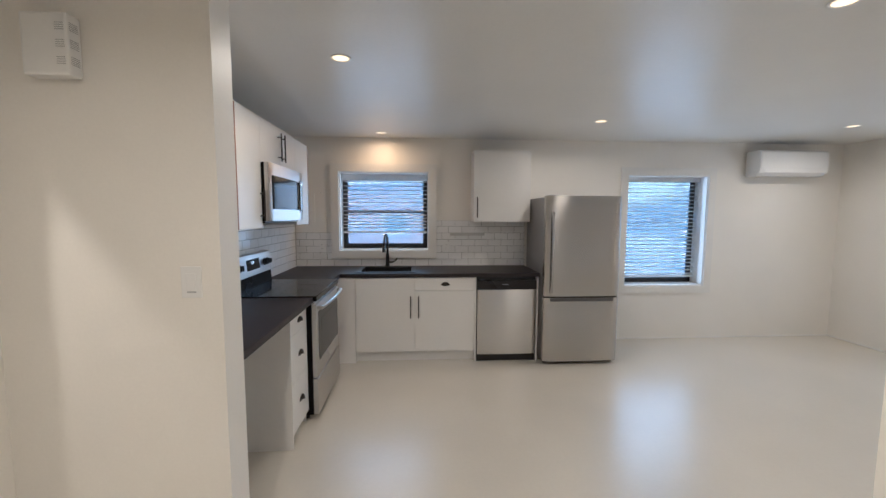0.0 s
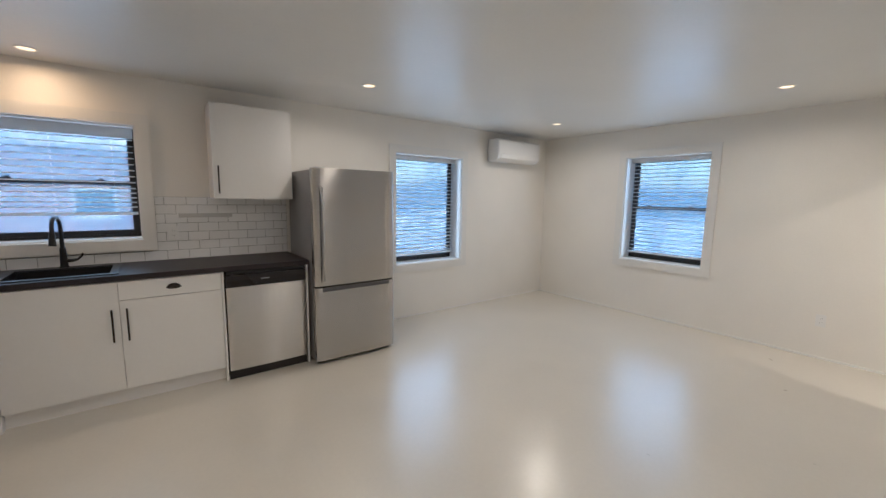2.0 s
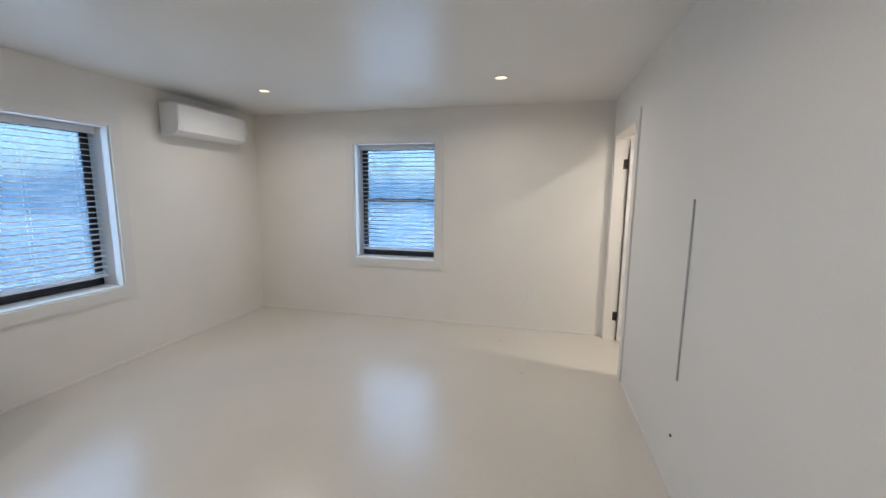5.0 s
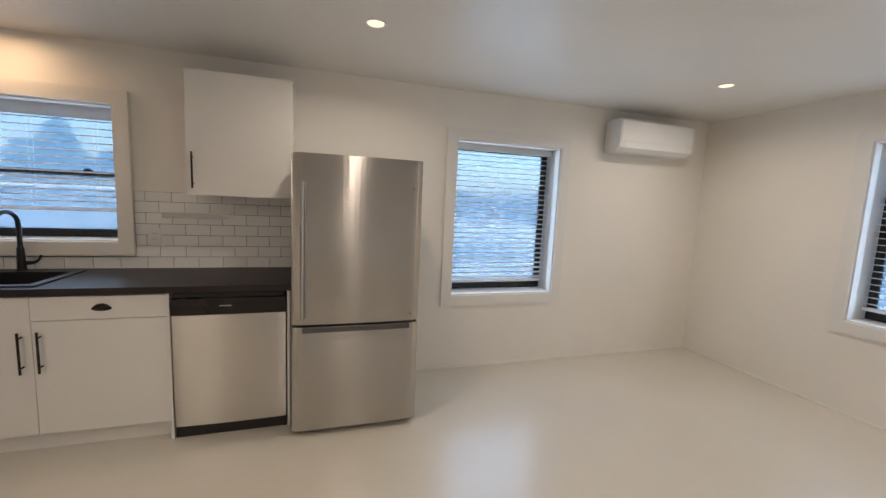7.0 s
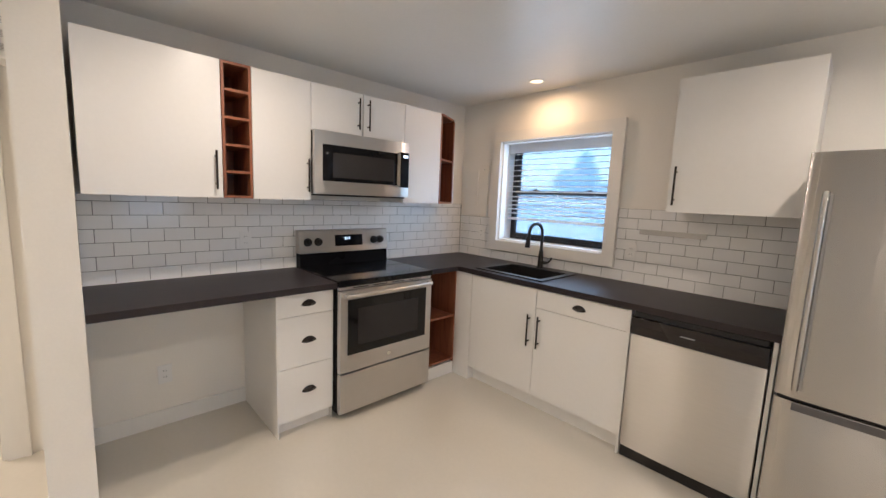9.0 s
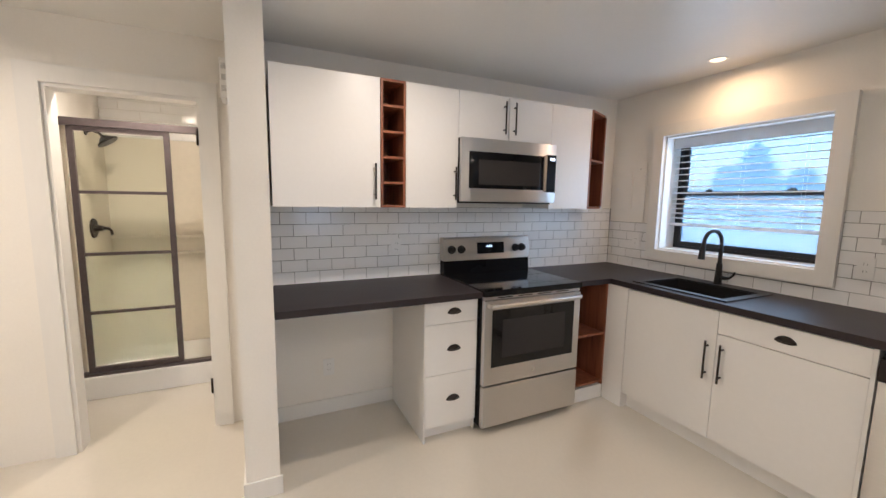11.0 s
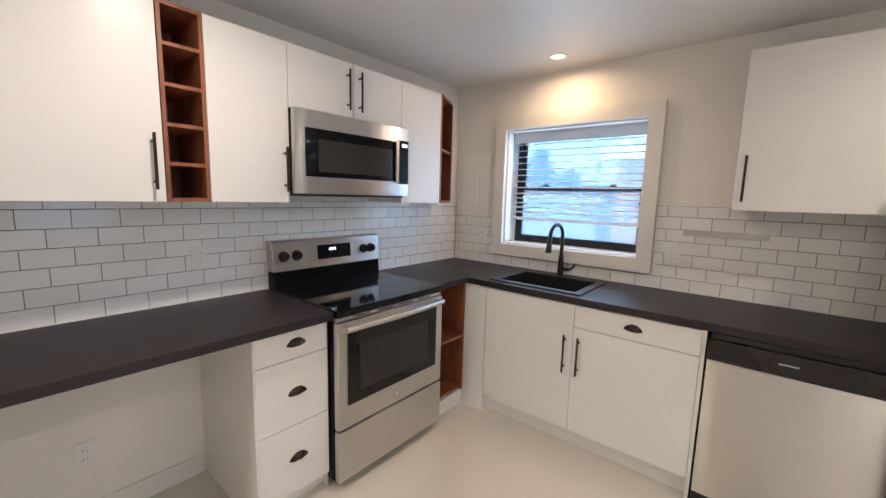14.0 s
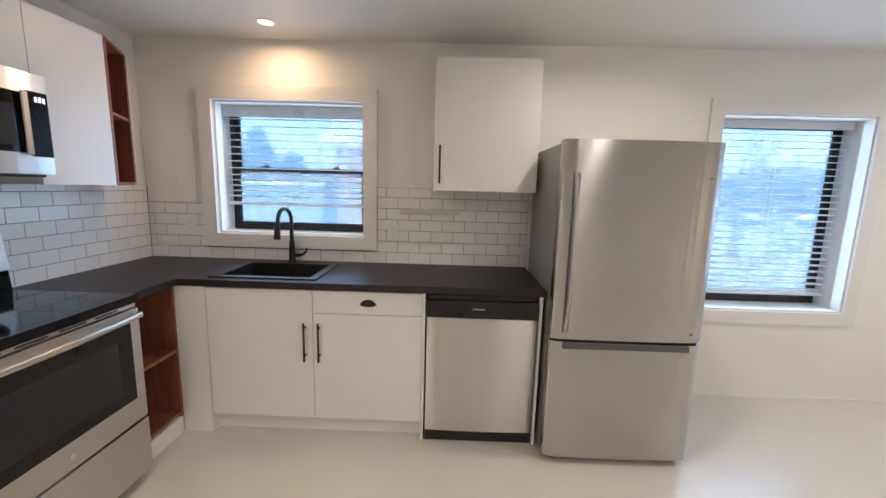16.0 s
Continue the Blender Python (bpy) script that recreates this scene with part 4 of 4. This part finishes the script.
for z in (2.12, 2.065, 2.01):
    for k in range(5):
        slab("slot", (0.2352, 0.2362, -3.068 + 0.0, -3.034, z - 0.012 + k * 0.006, z - 0.0095 + k * 0.006), PLASTIC_DIM, ch)
    for k in range(4):
        slab("slot", (0.196, 0.224, -3.0762, -3.0752, z - 0.012 + k * 0.007, z - 0.0095 + k * 0.007), PLASTIC_DIM, ch)

# electric panel in the corner
ep = thing("electric_panel", "white painted breaker panel cover in the kitchen corner", "breaker panel")
slab("frame", (0.015, 0.355, -0.010, 0.0, 1.297, 1.795), WALL, ep, "painted cover plate", bevel=0.002)
pd = slab("door", (0.065, 0.232, -0.018, -0.0105, 1.405, 1.732), WALL, ep, "painted panel door", bevel=0.002)
slab("latch", (0.075, 0.092, -0.021, -0.0185, 1.565, 1.59), PLASTIC, pd, "small latch")
bar("screw", (0.30, -0.010, 1.74), (0.30, -0.0125, 1.74), 0.006, CHROME, ep, seg=10)

# thin metal strip on the tiles
ms = thing("knife_strip", "slim brushed steel magnetic strip on the tiles", "knife strip")
slab("bar", (1.755, 2.155, -0.017, -0.0095, 1.262, 1.297), STRIP, ms, bevel=0.002)

# slot and plug on the door wall
slit = thing("wall_track", "slim grey vertical metal track on the white wall", "wall track")
slab("rail", (4.338, 4.352, YF + 0.0005, YF + 0.006, 0.575, 1.445), PLASTIC_DIM, slit)
hk = thing("wall_plug", "small dark wall plug low on the white wall", "wall plug")
bar("cap", (4.36, YF, 0.277), (4.36, YF + 0.006, 0.277), 0.007, BLACK_MATTE, hk, seg=12)


# ---- bathroom seen through the doorway ----
sh = thing("shower", "cream walk-in shower with a black-framed sliding glass door", "shower")
xs = -0.87
slab("header", (xs - 0.03, xs + 0.03, -4.118, -3.141, 1.915, 1.965), SHOWER_METAL, sh, "dark bronze header rail")
slab("bottom_track", (xs - 0.03, xs + 0.03, -4.118, -3.141, 0.166, 0.186), SHOWER_METAL, sh, "dark bottom track")
ya, yb = -4.062, -3.490
bm = bmesh.new()
box(bm, xs - 0.012, xs + 0.012, yb - 0.036, yb, 0.187, 1.914)
box(bm, xs - 0.012, xs + 0.012, ya, ya + 0.036, 0.187, 1.914)
box(bm, xs - 0.012, xs + 0.012, ya + 0.036, yb - 0.036, 0.187, 0.225)
box(bm, xs - 0.012, xs + 0.012, ya + 0.036, yb - 0.036, 1.885, 1.914)
zz = [0.225, 0.625, 1.045, 1.475, 1.885]
for z in zz[1:-1]:
    box(bm, xs - 0.010, xs + 0.010, ya + 0.036, yb - 0.036, z - 0.011, z + 0.011)
panel = part("frame", bm, SHOWER_METAL, sh, "dark gridded frame")
for z0, z1 in zip(zz, zz[1:]):
    glazing = slab("pane", (xs - 0.003, xs + 0.003, ya + 0.037, yb - 0.037, z0 + 0.012, z1 - 0.012), CLEAR if z0 > 1.0 else FROST, panel,
                   "lightly misted glass pane" if z0 > 1.0 else "frosted glass pane")
    glazing.visible_shadow = False
slab("curb", (xs - 0.05, xs + 0.05, -4.118, -3.141, 0.0, 0.165), PLASTIC, sh, "white curb", bevel=0.008)
slab("tray", (-1.719, xs - 0.051, -4.118, -3.141, 0.0, 0.08), PLASTIC, sh)
slab("back_panel", (-1.718, -1.69, -4.118, -3.142, 0.081, 1.955), CREAM, sh, "cream moulded back panel", bevel=0.004)
slab("side_panel", (-1.689, xs - 0.06, -3.168, -3.142, 0.081, 1.955), CREAM, sh, "cream moulded side panel", bevel=0.004)
for z in (0.95, 1.10):
    slab("ledge", (-1.6895, -1.64, -4.117, -3.17, z - 0.02, z), CREAM, sh, bevel=0.006)
slab("corner_ledge", (-1.62, -1.30, -3.23, -3.1685, 0.93, 0.95), CREAM, sh, bevel=0.006)
slab("end_panel", (-1.689, xs - 0.06, -4.117, -4.095, 0.081, 1.955), CREAM, sh, "cream moulded end panel", bevel=0.004)
bm = bmesh.new()
tube(bm, (-1.30, -4.0945, 1.935), (-1.30, -4.086, 1.935), 0.028, seg=20)
sweep(bm, [(-1.30, -4.09, 1.935), (-1.30, -4.05, 1.945), (-1.30, -4.01, 1.925), (-1.30, -3.985, 1.90)], 0.010, 10)
part("shower_arm", bm, BRONZE, sh, "dark bent shower arm", smooth=True)
bm = bmesh.new()
tube(bm, (-1.30, -3.99, 1.905), (-1.30, -3.965, 1.872), 0.022, 0.07, seg=24)
tube(bm, (-1.30, -3.965, 1.872), (-1.30, -3.958, 1.862), 0.072, 0.070, seg=24)
part("shower_head", bm, BRONZE, sh, "dark round shower head", smooth=True)
bm = bmesh.new()
tube(bm, (-1.29, -4.0945, 1.20), (-1.29, -4.084, 1.20), 0.078, 0.072, seg=28)
tube(bm, (-1.29, -4.084, 1.20), (-1.29, -4.035, 1.198), 0.026, 0.021, seg=20)
valve = part("valve", bm, BRONZE, sh, "dark round shower valve", smooth=True)
bm = bmesh.new()
sweep(bm, [(-1.29, -4.04, 1.20), (-1.29, -4.005, 1.197), (-1.29, -3.985, 1.18), (-1.29, -3.98, 1.145)], [0.014, 0.012, 0.010, 0.009], 10)
part("lever", bm, BRONZE, valve, "dark curved lever", smooth=True)


for r in range(5):
    z = 1.957 + r * 0.077
    for k in range(-1, 6):
        a = max(-4.118, -4.745 + k * 0.304 + (0.152 if r % 2 else 0))
        b = min(-3.145, -4.745 + (k + 1) * 0.304 + (0.152 if r % 2 else 0))
        if b - a > 0.02:
            slab("tile", (-1.7195, -1.712, a + 0.0015, b - 0.0015, z + 0.0015, z + 0.0755), TILE, sh, bevel=0.001)


# ---- outdoors ----
def hash_noise(x, y):
    return noise.noise(Vector((x, y, 0.3)))


bm = bmesh.new()
gv = {}
xsn = [-2500, -600, -200] + list(range(-80, 101, 5)) + [200, 600, 2500]
ysn = [-2500, -600, -200] + list(range(-60, 101, 5)) + [200, 600, 2500]
for i, x in enumerate(xsn):
    for j, y in enumerate(ysn):
        gv[i, j] = bm.verts.new((x, y, -0.62 + (0.12 * hash_noise(x * 0.13, y * 0.13) if abs(x) < 120 and abs(y) < 120 else 0)))
for i in range(len(xsn) - 1):
    for j in range(len(ysn) - 1):
        bm.faces.new((gv[i, j], gv[i + 1, j], gv[i + 1, j + 1], gv[i, j + 1]))
structure(part("ground", bm, SNOW, smooth=True), "snow-covered ground round the house", "ground")


def limb(verts, faces, a, b, r0, r1, seg=4):
    """One tapered branch, added to vertex and face lists."""
    a, b = Vector(a), Vector(b)
    d = (b - a).normalized()
    s = d.orthogonal().normalized()
    u = d.cross(s)
    n0 = len(verts)
    for p, r in ((a, r0), (b, r1)):
        for k in range(seg):
            t = 2 * math.pi * k / seg
            verts.append(p + r * (math.cos(t) * s + math.sin(t) * u))
    for k in range(seg):
        faces.append((n0 + k, n0 + (k + 1) % seg, n0 + seg + (k + 1) % seg, n0 + seg + k))


def grow(verts, faces, base, way, length, r, depth, rng, spread=0.5, seg=5):
    """Branches that fork and thin out from a base."""
    end = Vector(base) + Vector(way) * length
    limb(verts, faces, base, end, r, r * 0.62, seg)
    if depth == 0:
        return
    for _ in range(rng.choice((2, 3)) if depth > 1 else 3):
        w = (Vector(way) + Vector((rng.uniform(-1, 1), rng.uniform(-1, 1), rng.uniform(-0.25, 0.7))) * spread).normalized()
        grow(verts, faces, Vector(base).lerp(end, rng.uniform(0.6, 1.0)), w, length * rng.uniform(0.6, 0.85), r * 0.6, depth - 1, rng, spread, max(3, seg - 1))


def mesh_of(name, verts, faces, mat, parent=None, label=""):
    me = bpy.data.meshes.new(name)
    me.from_pydata([tuple(v) for v in verts], [], faces)
    me.materials.append(mat)
    ob = new(name, me)
    if parent:
        ob.parent = parent
    if label:
        ob["label"] = label
    return ob


G = -0.62


def bare_tree(x, y, height, seed, label, stems=1):
    rng = random.Random(seed)
    tree = thing("tree", label, "tree", "bare trees")
    verts, faces = [], []
    for k in range(stems):
        lean = (rng.uniform(-0.4, 0.4), rng.uniform(-0.4, 0.4)) if stems > 1 else (0.03, 0.02)
        w = Vector((lean[0], lean[1], 1)).normalized()
        limb(verts, faces, (x + lean[0] * 0.2, y + lean[1] * 0.2, G - 0.1), Vector((x, y, G)) + w * height * 0.25, 0.010 * height + 0.012, 0.008 * height, 7)
        top = Vector((x, y, G)) + w * height * 0.24
        bv, bf = [], []
        grow(bv, bf, top, w, height * 0.27, 0.0065 * height, 4, rng)
        mesh_of("crown", bv, bf, BARK, tree, "leafless forking branches")
    mesh_of("trunk", verts, faces, BARK, tree)
    return tree


def conifer(x, y, height, seed):
    rng = random.Random(seed)
    tree = thing("tree", "dark evergreen tree behind the neighbouring roofs", "tree", "evergreens")
    v, f = [], []
    limb(v, f, (x, y, G - 0.1), (x, y, G + height), 0.16, 0.02, 8)
    mesh_of("trunk", v, f, BARK, tree)
    v, f = [], []
    for _ in range(1500):
        h = rng.random() ** 1.4
        reach = (1 - h) * height * 0.46 * rng.uniform(0.35, 1.08) + 0.12
        a = rng.uniform(0, 2 * math.pi)
        z = G + height * (0.1 + 0.9 * h)
        p = Vector((x + reach * math.cos(a), y + reach * math.sin(a), z - reach * 0.28))
        s = rng.uniform(0.18, 0.44)
        d = Vector((math.cos(a), math.sin(a), -0.35 + rng.uniform(-0.3, 0.3)))
        side = Vector((-math.sin(a), math.cos(a), rng.uniform(-0.3, 0.3)))
        n0 = len(v)
        v += [p - d * s, p + side * s * 0.45, p + d * s * 1.3, p - side * s * 0.45, p + Vector((0, 0, s * 0.3))]
        f += [(n0, n0 + 1, n0 + 4), (n0 + 1, n0 + 2, n0 + 4), (n0 + 2, n0 + 3, n0 + 4), (n0 + 3, n0, n0 + 4)]
    mesh_of("crown", v, f, NEEDLES, tree, "dark green needle clumps")
    return tree


bare_tree(18.0, 3.3, 4.6, 3, "leafless many-stemmed tree standing in snow", 5)
bare_tree(11.6, 10.4, 6.0, 5, "leafless tree in the snowy yard", 3)
bare_tree(15.0, 12.0, 6.5, 8, "leafless tree in the snowy yard", 2)
bare_tree(-4.6, 17.0, 8.0, 11, "tall leafless tree behind the neighbouring roofs")
bare_tree(-2.2, 19.0, 8.5, 12, "tall leafless tree behind the neighbouring roofs")
conifer(-9.0, 20.0, 5.1, 21)
conifer(-10.8, 21.0, 4.2, 22)
conifer(-7.6, 21.5, 3.9, 23)
conifer(-1.9, 17.5, 4.8, 24)
conifer(0.4, 19.0, 4.6, 25)

# far woods
rng = random.Random(40)
v, f = [], []
for k in range(620):
    ang = rng.uniform(-38, 74)
    dist = rng.uniform(42, 75)
    x, y = 3 + dist * math.cos(radians(ang)), -3 + dist * math.sin(radians(ang))
    hgt = rng.uniform(3.0, 4.9) * (0.7 + dist / 150) * (1.0 + 0.55 * min(1, max(0, (ang - 22) / 20))) * (1.0 - 0.4 * min(1, max(0, (ang - 53) / 8)))
    limb(v, f, (x, y, G - 0.1), (x, y, G + hgt * 0.45), 0.10, 0.07, 4)
    for _ in range(8):
        w = Vector((rng.uniform(-1, 1), rng.uniform(-1, 1), rng.uniform(0.5, 1.6))).normalized()
        st = Vector((x, y, G + hgt * rng.uniform(0.05, 0.45)))
        grow(v, f, st, w, hgt * 0.22, 0.05, 2, rng, 0.7, 3)
woods = mesh_of("far_woods", v, f, BARK)
tagged(woods, "grey leafless woods across the snowy field", "woods", kind="stuff")


def cable(a, b, sag):
    """A thin overhead line that sags between two far ends."""
    c = thing("overhead_cable", "thin black overhead utility cable across the yard", "cable", "overhead cables")
    a, b = Vector(a), Vector(b)
    bm = bmesh.new()
    sweep(bm, [a.lerp(b, k / 16) - Vector((0, 0, sag * 4 * (k / 16) * (1 - k / 16))) for k in range(17)], 0.014, 5)
    part("line", bm, RUBBER, c)


def utility_pole(x, y, top):
    p = thing("utility_pole", "weathered wooden utility pole with a crossarm", "utility pole", "utility poles")
    bm = bmesh.new()
    tube(bm, (x, y, G - 0.1), (x, y, top + 0.3), 0.15, 0.11, seg=12)
    part("pole", bm, BARK, p, smooth=True)
    slab("crossarm", (x - 0.06, x + 0.06, y - 0.9, y + 0.9, top - 0.14, top - 0.02), BARK, p)
    return p


utility_pole(25.0, 21.5, 6.5)
utility_pole(24.0, -14.0, 4.6)
cable((5.0, 14.0, 2.5), (25.0, 21.5, 6.5), 0.25)
cable((25.0, 21.5, 6.5), (24.0, -14.0, 4.5), 1.8)
cable((25.0, 21.5, 5.6), (24.0, -14.0, 3.6), 1.8)


# ---- neighbouring buildings ----
def brick_wall_material():
    mat = bpy.data.materials.new("brick_wall")
    mat.use_nodes = True
    n, l = mat.node_tree.nodes, mat.node_tree.links
    b = n["Principled BSDF"]
    b.inputs["Roughness"].default_value = 0.9
    tc = n.new("ShaderNodeTexCoord")
    sep = n.new("ShaderNodeSeparateXYZ")
    com = n.new("ShaderNodeCombineXYZ")
    add = n.new("ShaderNodeMath")
    l.new(tc.outputs["Object"], sep.inputs[0])
    l.new(sep.outputs[0], add.inputs[0])
    l.new(sep.outputs[1], add.inputs[1])
    l.new(add.outputs[0], com.inputs[0])
    l.new(sep.outputs[2], com.inputs[1])
    br = n.new("ShaderNodeTexBrick")
    br.inputs["Color1"].default_value = (0.45, 0.235, 0.185, 1)
    br.inputs["Color2"].default_value = (0.38, 0.185, 0.145, 1)
    br.inputs["Mortar"].default_value = (0.45, 0.40, 0.37, 1)
    br.inputs["Scale"].default_value = 1.0
    br.inputs["Brick Width"].default_value, br.inputs["Row Height"].default_value, br.inputs["Mortar Size"].default_value = 0.21, 0.072, 0.006
    l.new(com.outputs[0], br.inputs["Vector"])
    l.new(br.outputs["Color"], b.inputs["Base Color"])
    bp = n.new("ShaderNodeBump")
    bp.inputs["Strength"].default_value, bp.inputs["Distance"].default_value = 0.5, 0.01
    bp.invert = True
    l.new(br.outputs["Fac"], bp.inputs["Height"])
    l.new(bp.outputs[0], b.inputs["Normal"])
    return mat


BRICKWALL = brick_wall_material()
SIDING = material("grey_blue_siding", (0.30, 0.32, 0.36), 0.8, grain=0.08, scale=8, bump=0.2, stretch=(0.1, 0.1, 6))


def house(x0, x1, y0, y1, top, ridge, mat, label, windows, roof=SNOW, roof_label="snow-covered roof"):
    h = thing("house", label, "house")
    bm = bmesh.new()
    box(bm, x0, x1, y0, y1, G - 0.1, top)
    part("wall", bm, mat, h)
    bm = bmesh.new()
    ym = (y0 + y1) / 2
    prism(bm, [(y0 - 0.45, top + 0.02), (ym, ridge), (y1 + 0.45, top + 0.02), (y1 + 0.45, top + 0.14), (ym, ridge + 0.14), (y0 - 0.45, top + 0.14)], x0 - 0.3, x1 + 0.3, "x")
    part("roof", bm, roof, h, roof_label)
    slab("gutter", (x0 - 0.3, x1 + 0.3, y0 - 0.55, y0 - 0.44, top - 0.02, top + 0.10), PLASTIC, h, "white gutter", bevel=0.01)
    slab("soffit", (x0 - 0.3, x1 + 0.3, y0 - 0.44, y0, top - 0.02, top + 0.015), PLASTIC, h, "white soffit")
    for a, b, c, d in windows:
        w = new("window")
        w.parent = h
        bm = bmesh.new()
        for q in ((a, a + 0.07, c, d), (b - 0.07, b, c, d), (a + 0.07, b - 0.07, c, c + 0.07), (a + 0.07, b - 0.07, d - 0.07, d)):
            box(bm, q[0], q[1], y0 - 0.04, y0 + 0.02, q[2], q[3])
        part("frame", bm, PLASTIC, w, "white frame")
        slab("pane", (a + 0.07, b - 0.07, y0 - 0.012, y0 - 0.004, c + 0.07, d - 0.07), CAR_GLASS, w, "dark pane")
        slab("sill", (a - 0.05, b + 0.05, y0 - 0.09, y0 + 0.0, c - 0.06, c - 0.001), PLASTIC, w, "white sill")
    return h


house(-1.0, 5.0, 8.0, 14.5, 2.45, 4.3, BRICKWALL, "low red brick bungalow with a snowy roof next door", [(0.24, 1.05, 0.90, 1.58), (3.0, 4.2, 0.7, 1.9)])
house(-15.0, -2.9, 12.5, 17.0, 1.42, 1.95, SIDING, "low grey-blue sided garage with a shingle roof", [], ROOFM, "grey shingle roof")


def car(x, y, turn, label):
    c = thing("car", label, "car", "parked cars")
    c.matrix_world = pose(x, y, G, 0, 0, turn)
    bm = bmesh.new()
    prism(bm, [(-2.2, 0.35), (2.2, 0.35), (2.25, 0.65), (2.1, 0.85), (1.2, 0.95), (-1.5, 0.98), (-2.2, 0.92), (-2.25, 0.6)], -0.88, 0.88, "y")
    part("body", bm, CAR_PAINT, c, "pale painted body", bevel=0.05, smooth=True)
    bm = bmesh.new()
    prism(bm, [(-1.7, 0.97), (1.1, 0.95), (0.35, 1.42), (-1.1, 1.46)], -0.76, 0.76, "y")
    part("cabin", bm, CAR_GLASS, c, "dark glazed cabin", bevel=0.04, smooth=True)
    slab("roof", (-1.05, 0.32, -0.70, 0.70, 1.43, 1.49), SNOW, c, "snowy roof", bevel=0.02)
    for sx in (-1.4, 1.4):
        for sy in (-0.86, 0.86):
            w = bar("wheel", (sx, sy - 0.1, 0.32), (sx, sy + 0.1, 0.32), 0.32, RUBBER, c, seg=20)
    for sy in (-0.7, 0.7):
        slab("tail_light", (-2.28, -2.2, sy - 0.14, sy + 0.14, 0.68, 0.82), RED_LENS, c, "red tail light", bevel=0.01)
    return c


car(24.5, 27.6, 62, "pale parked car with snow on its roof")
car(29.5, 27.0, 40, "pale parked car at the edge of the woods")


# ---- wall tiles, piece by piece ----
TP, TW, TG = 0.0755, 0.1535, 0.0029


def tile_piece(w, h):
    bm = bmesh.new()
    e, t = 0.0012, 0.007
    back = [bm.verts.new(p) for p in ((-w / 2, 0, -h / 2), (w / 2, 0, -h / 2), (w / 2, 0, h / 2), (-w / 2, 0, h / 2))]
    mid = [bm.verts.new((v.co.x, -t + e, v.co.z)) for v in back]
    top = [bm.verts.new((v.co.x - math.copysign(e, v.co.x), -t, v.co.z - math.copysign(e, v.co.z))) for v in back]
    for a, b in ((back, mid), (mid, top)):
        for k in range(4):
            bm.faces.new((a[k], a[(k + 1) % 4], b[(k + 1) % 4], b[k]))
    bm.faces.new(top)
    me = bpy.data.meshes.new("tile")
    bm.to_mesh(me)
    bm.free()
    me.materials.append(TILE)
    return me


tile_shapes = {}


def tiled(owner, axis, u0, u1, z0, z1, joint, skip=()):
    """Running-bond tiles on a wall stretch; joint: where a base-row joint lies; skip: covered rectangles."""
    r = 0
    z = z0
    while z < z1 - 0.012:
        zt = min(z + TP, z1)
        start = joint + (TW / 2 if r % 2 else 0)
        k = math.floor((u0 - start) / TW)
        while start + k * TW < u1:
            spans = [(max(u0, start + k * TW), min(u1, start + (k + 1) * TW))]
            k += 1
            for a, b, c, d in skip:
                if c < (z + zt) / 2 < d:
                    nxt = []
                    for p, q in spans:
                        if q <= a or p >= b:
                            nxt.append((p, q))
                        else:
                            nxt += [(p, a)] * (p < a) + [(b, q)] * (q > b)
                    spans = nxt
            for p, q in spans:
                if q - p < 0.012:
                    continue
                w, h = round(q - p - TG, 3), round(zt - z - TG, 3)
                if (w, h) not in tile_shapes:
                    tile_shapes[w, h] = tile_piece(w, h)
                ob = new("tile", tile_shapes[w, h])
                ob.parent = owner
                tip = random.uniform(-0.25, 0.25)
                if axis == "x":
                    ob.matrix_basis = pose((p + q) / 2, -0.002, (z + zt) / 2, random.uniform(-0.25, 0.25), 0, tip)
                else:
                    ob.matrix_basis = pose(0.002, (p + q) / 2, (z + zt) / 2, 0, random.uniform(-0.25, 0.25), 90 + tip)
        z += TP
        r += 1


base_z = CT + 0.001
bm = bmesh.new()
box(bm, 0.0, 0.0065, -2.868, 0.0, base_z, UB - 0.004)
grout_left = structure(part("splashback_cooker_wall", bm, GROUT), "white subway tile splashback with dark grout behind the cooker", "splashback")
tiled(grout_left, "y", -2.868, -0.009, base_z, UB - 0.004, -2.728)
bm = bmesh.new()
for d in ((0.0065, 0.412, base_z, 1.2935), (0.412, 1.598, base_z, 0.9925), (1.598, 2.628, base_z, 1.434)):
    box(bm, d[0], d[1], -0.0065, 0.0, d[2], d[3])
grout_back = structure(part("splashback_sink_wall", bm, GROUT), "white subway tile splashback with dark grout behind the sink", "splashback")
tiled(grout_back, "x", 0.009, 2.628, base_z, 1.434, 0.126, [(0.412, 1.598, 1.004 - 0.04, 2.0), (0.0, 0.412, 1.290, 2.0)])
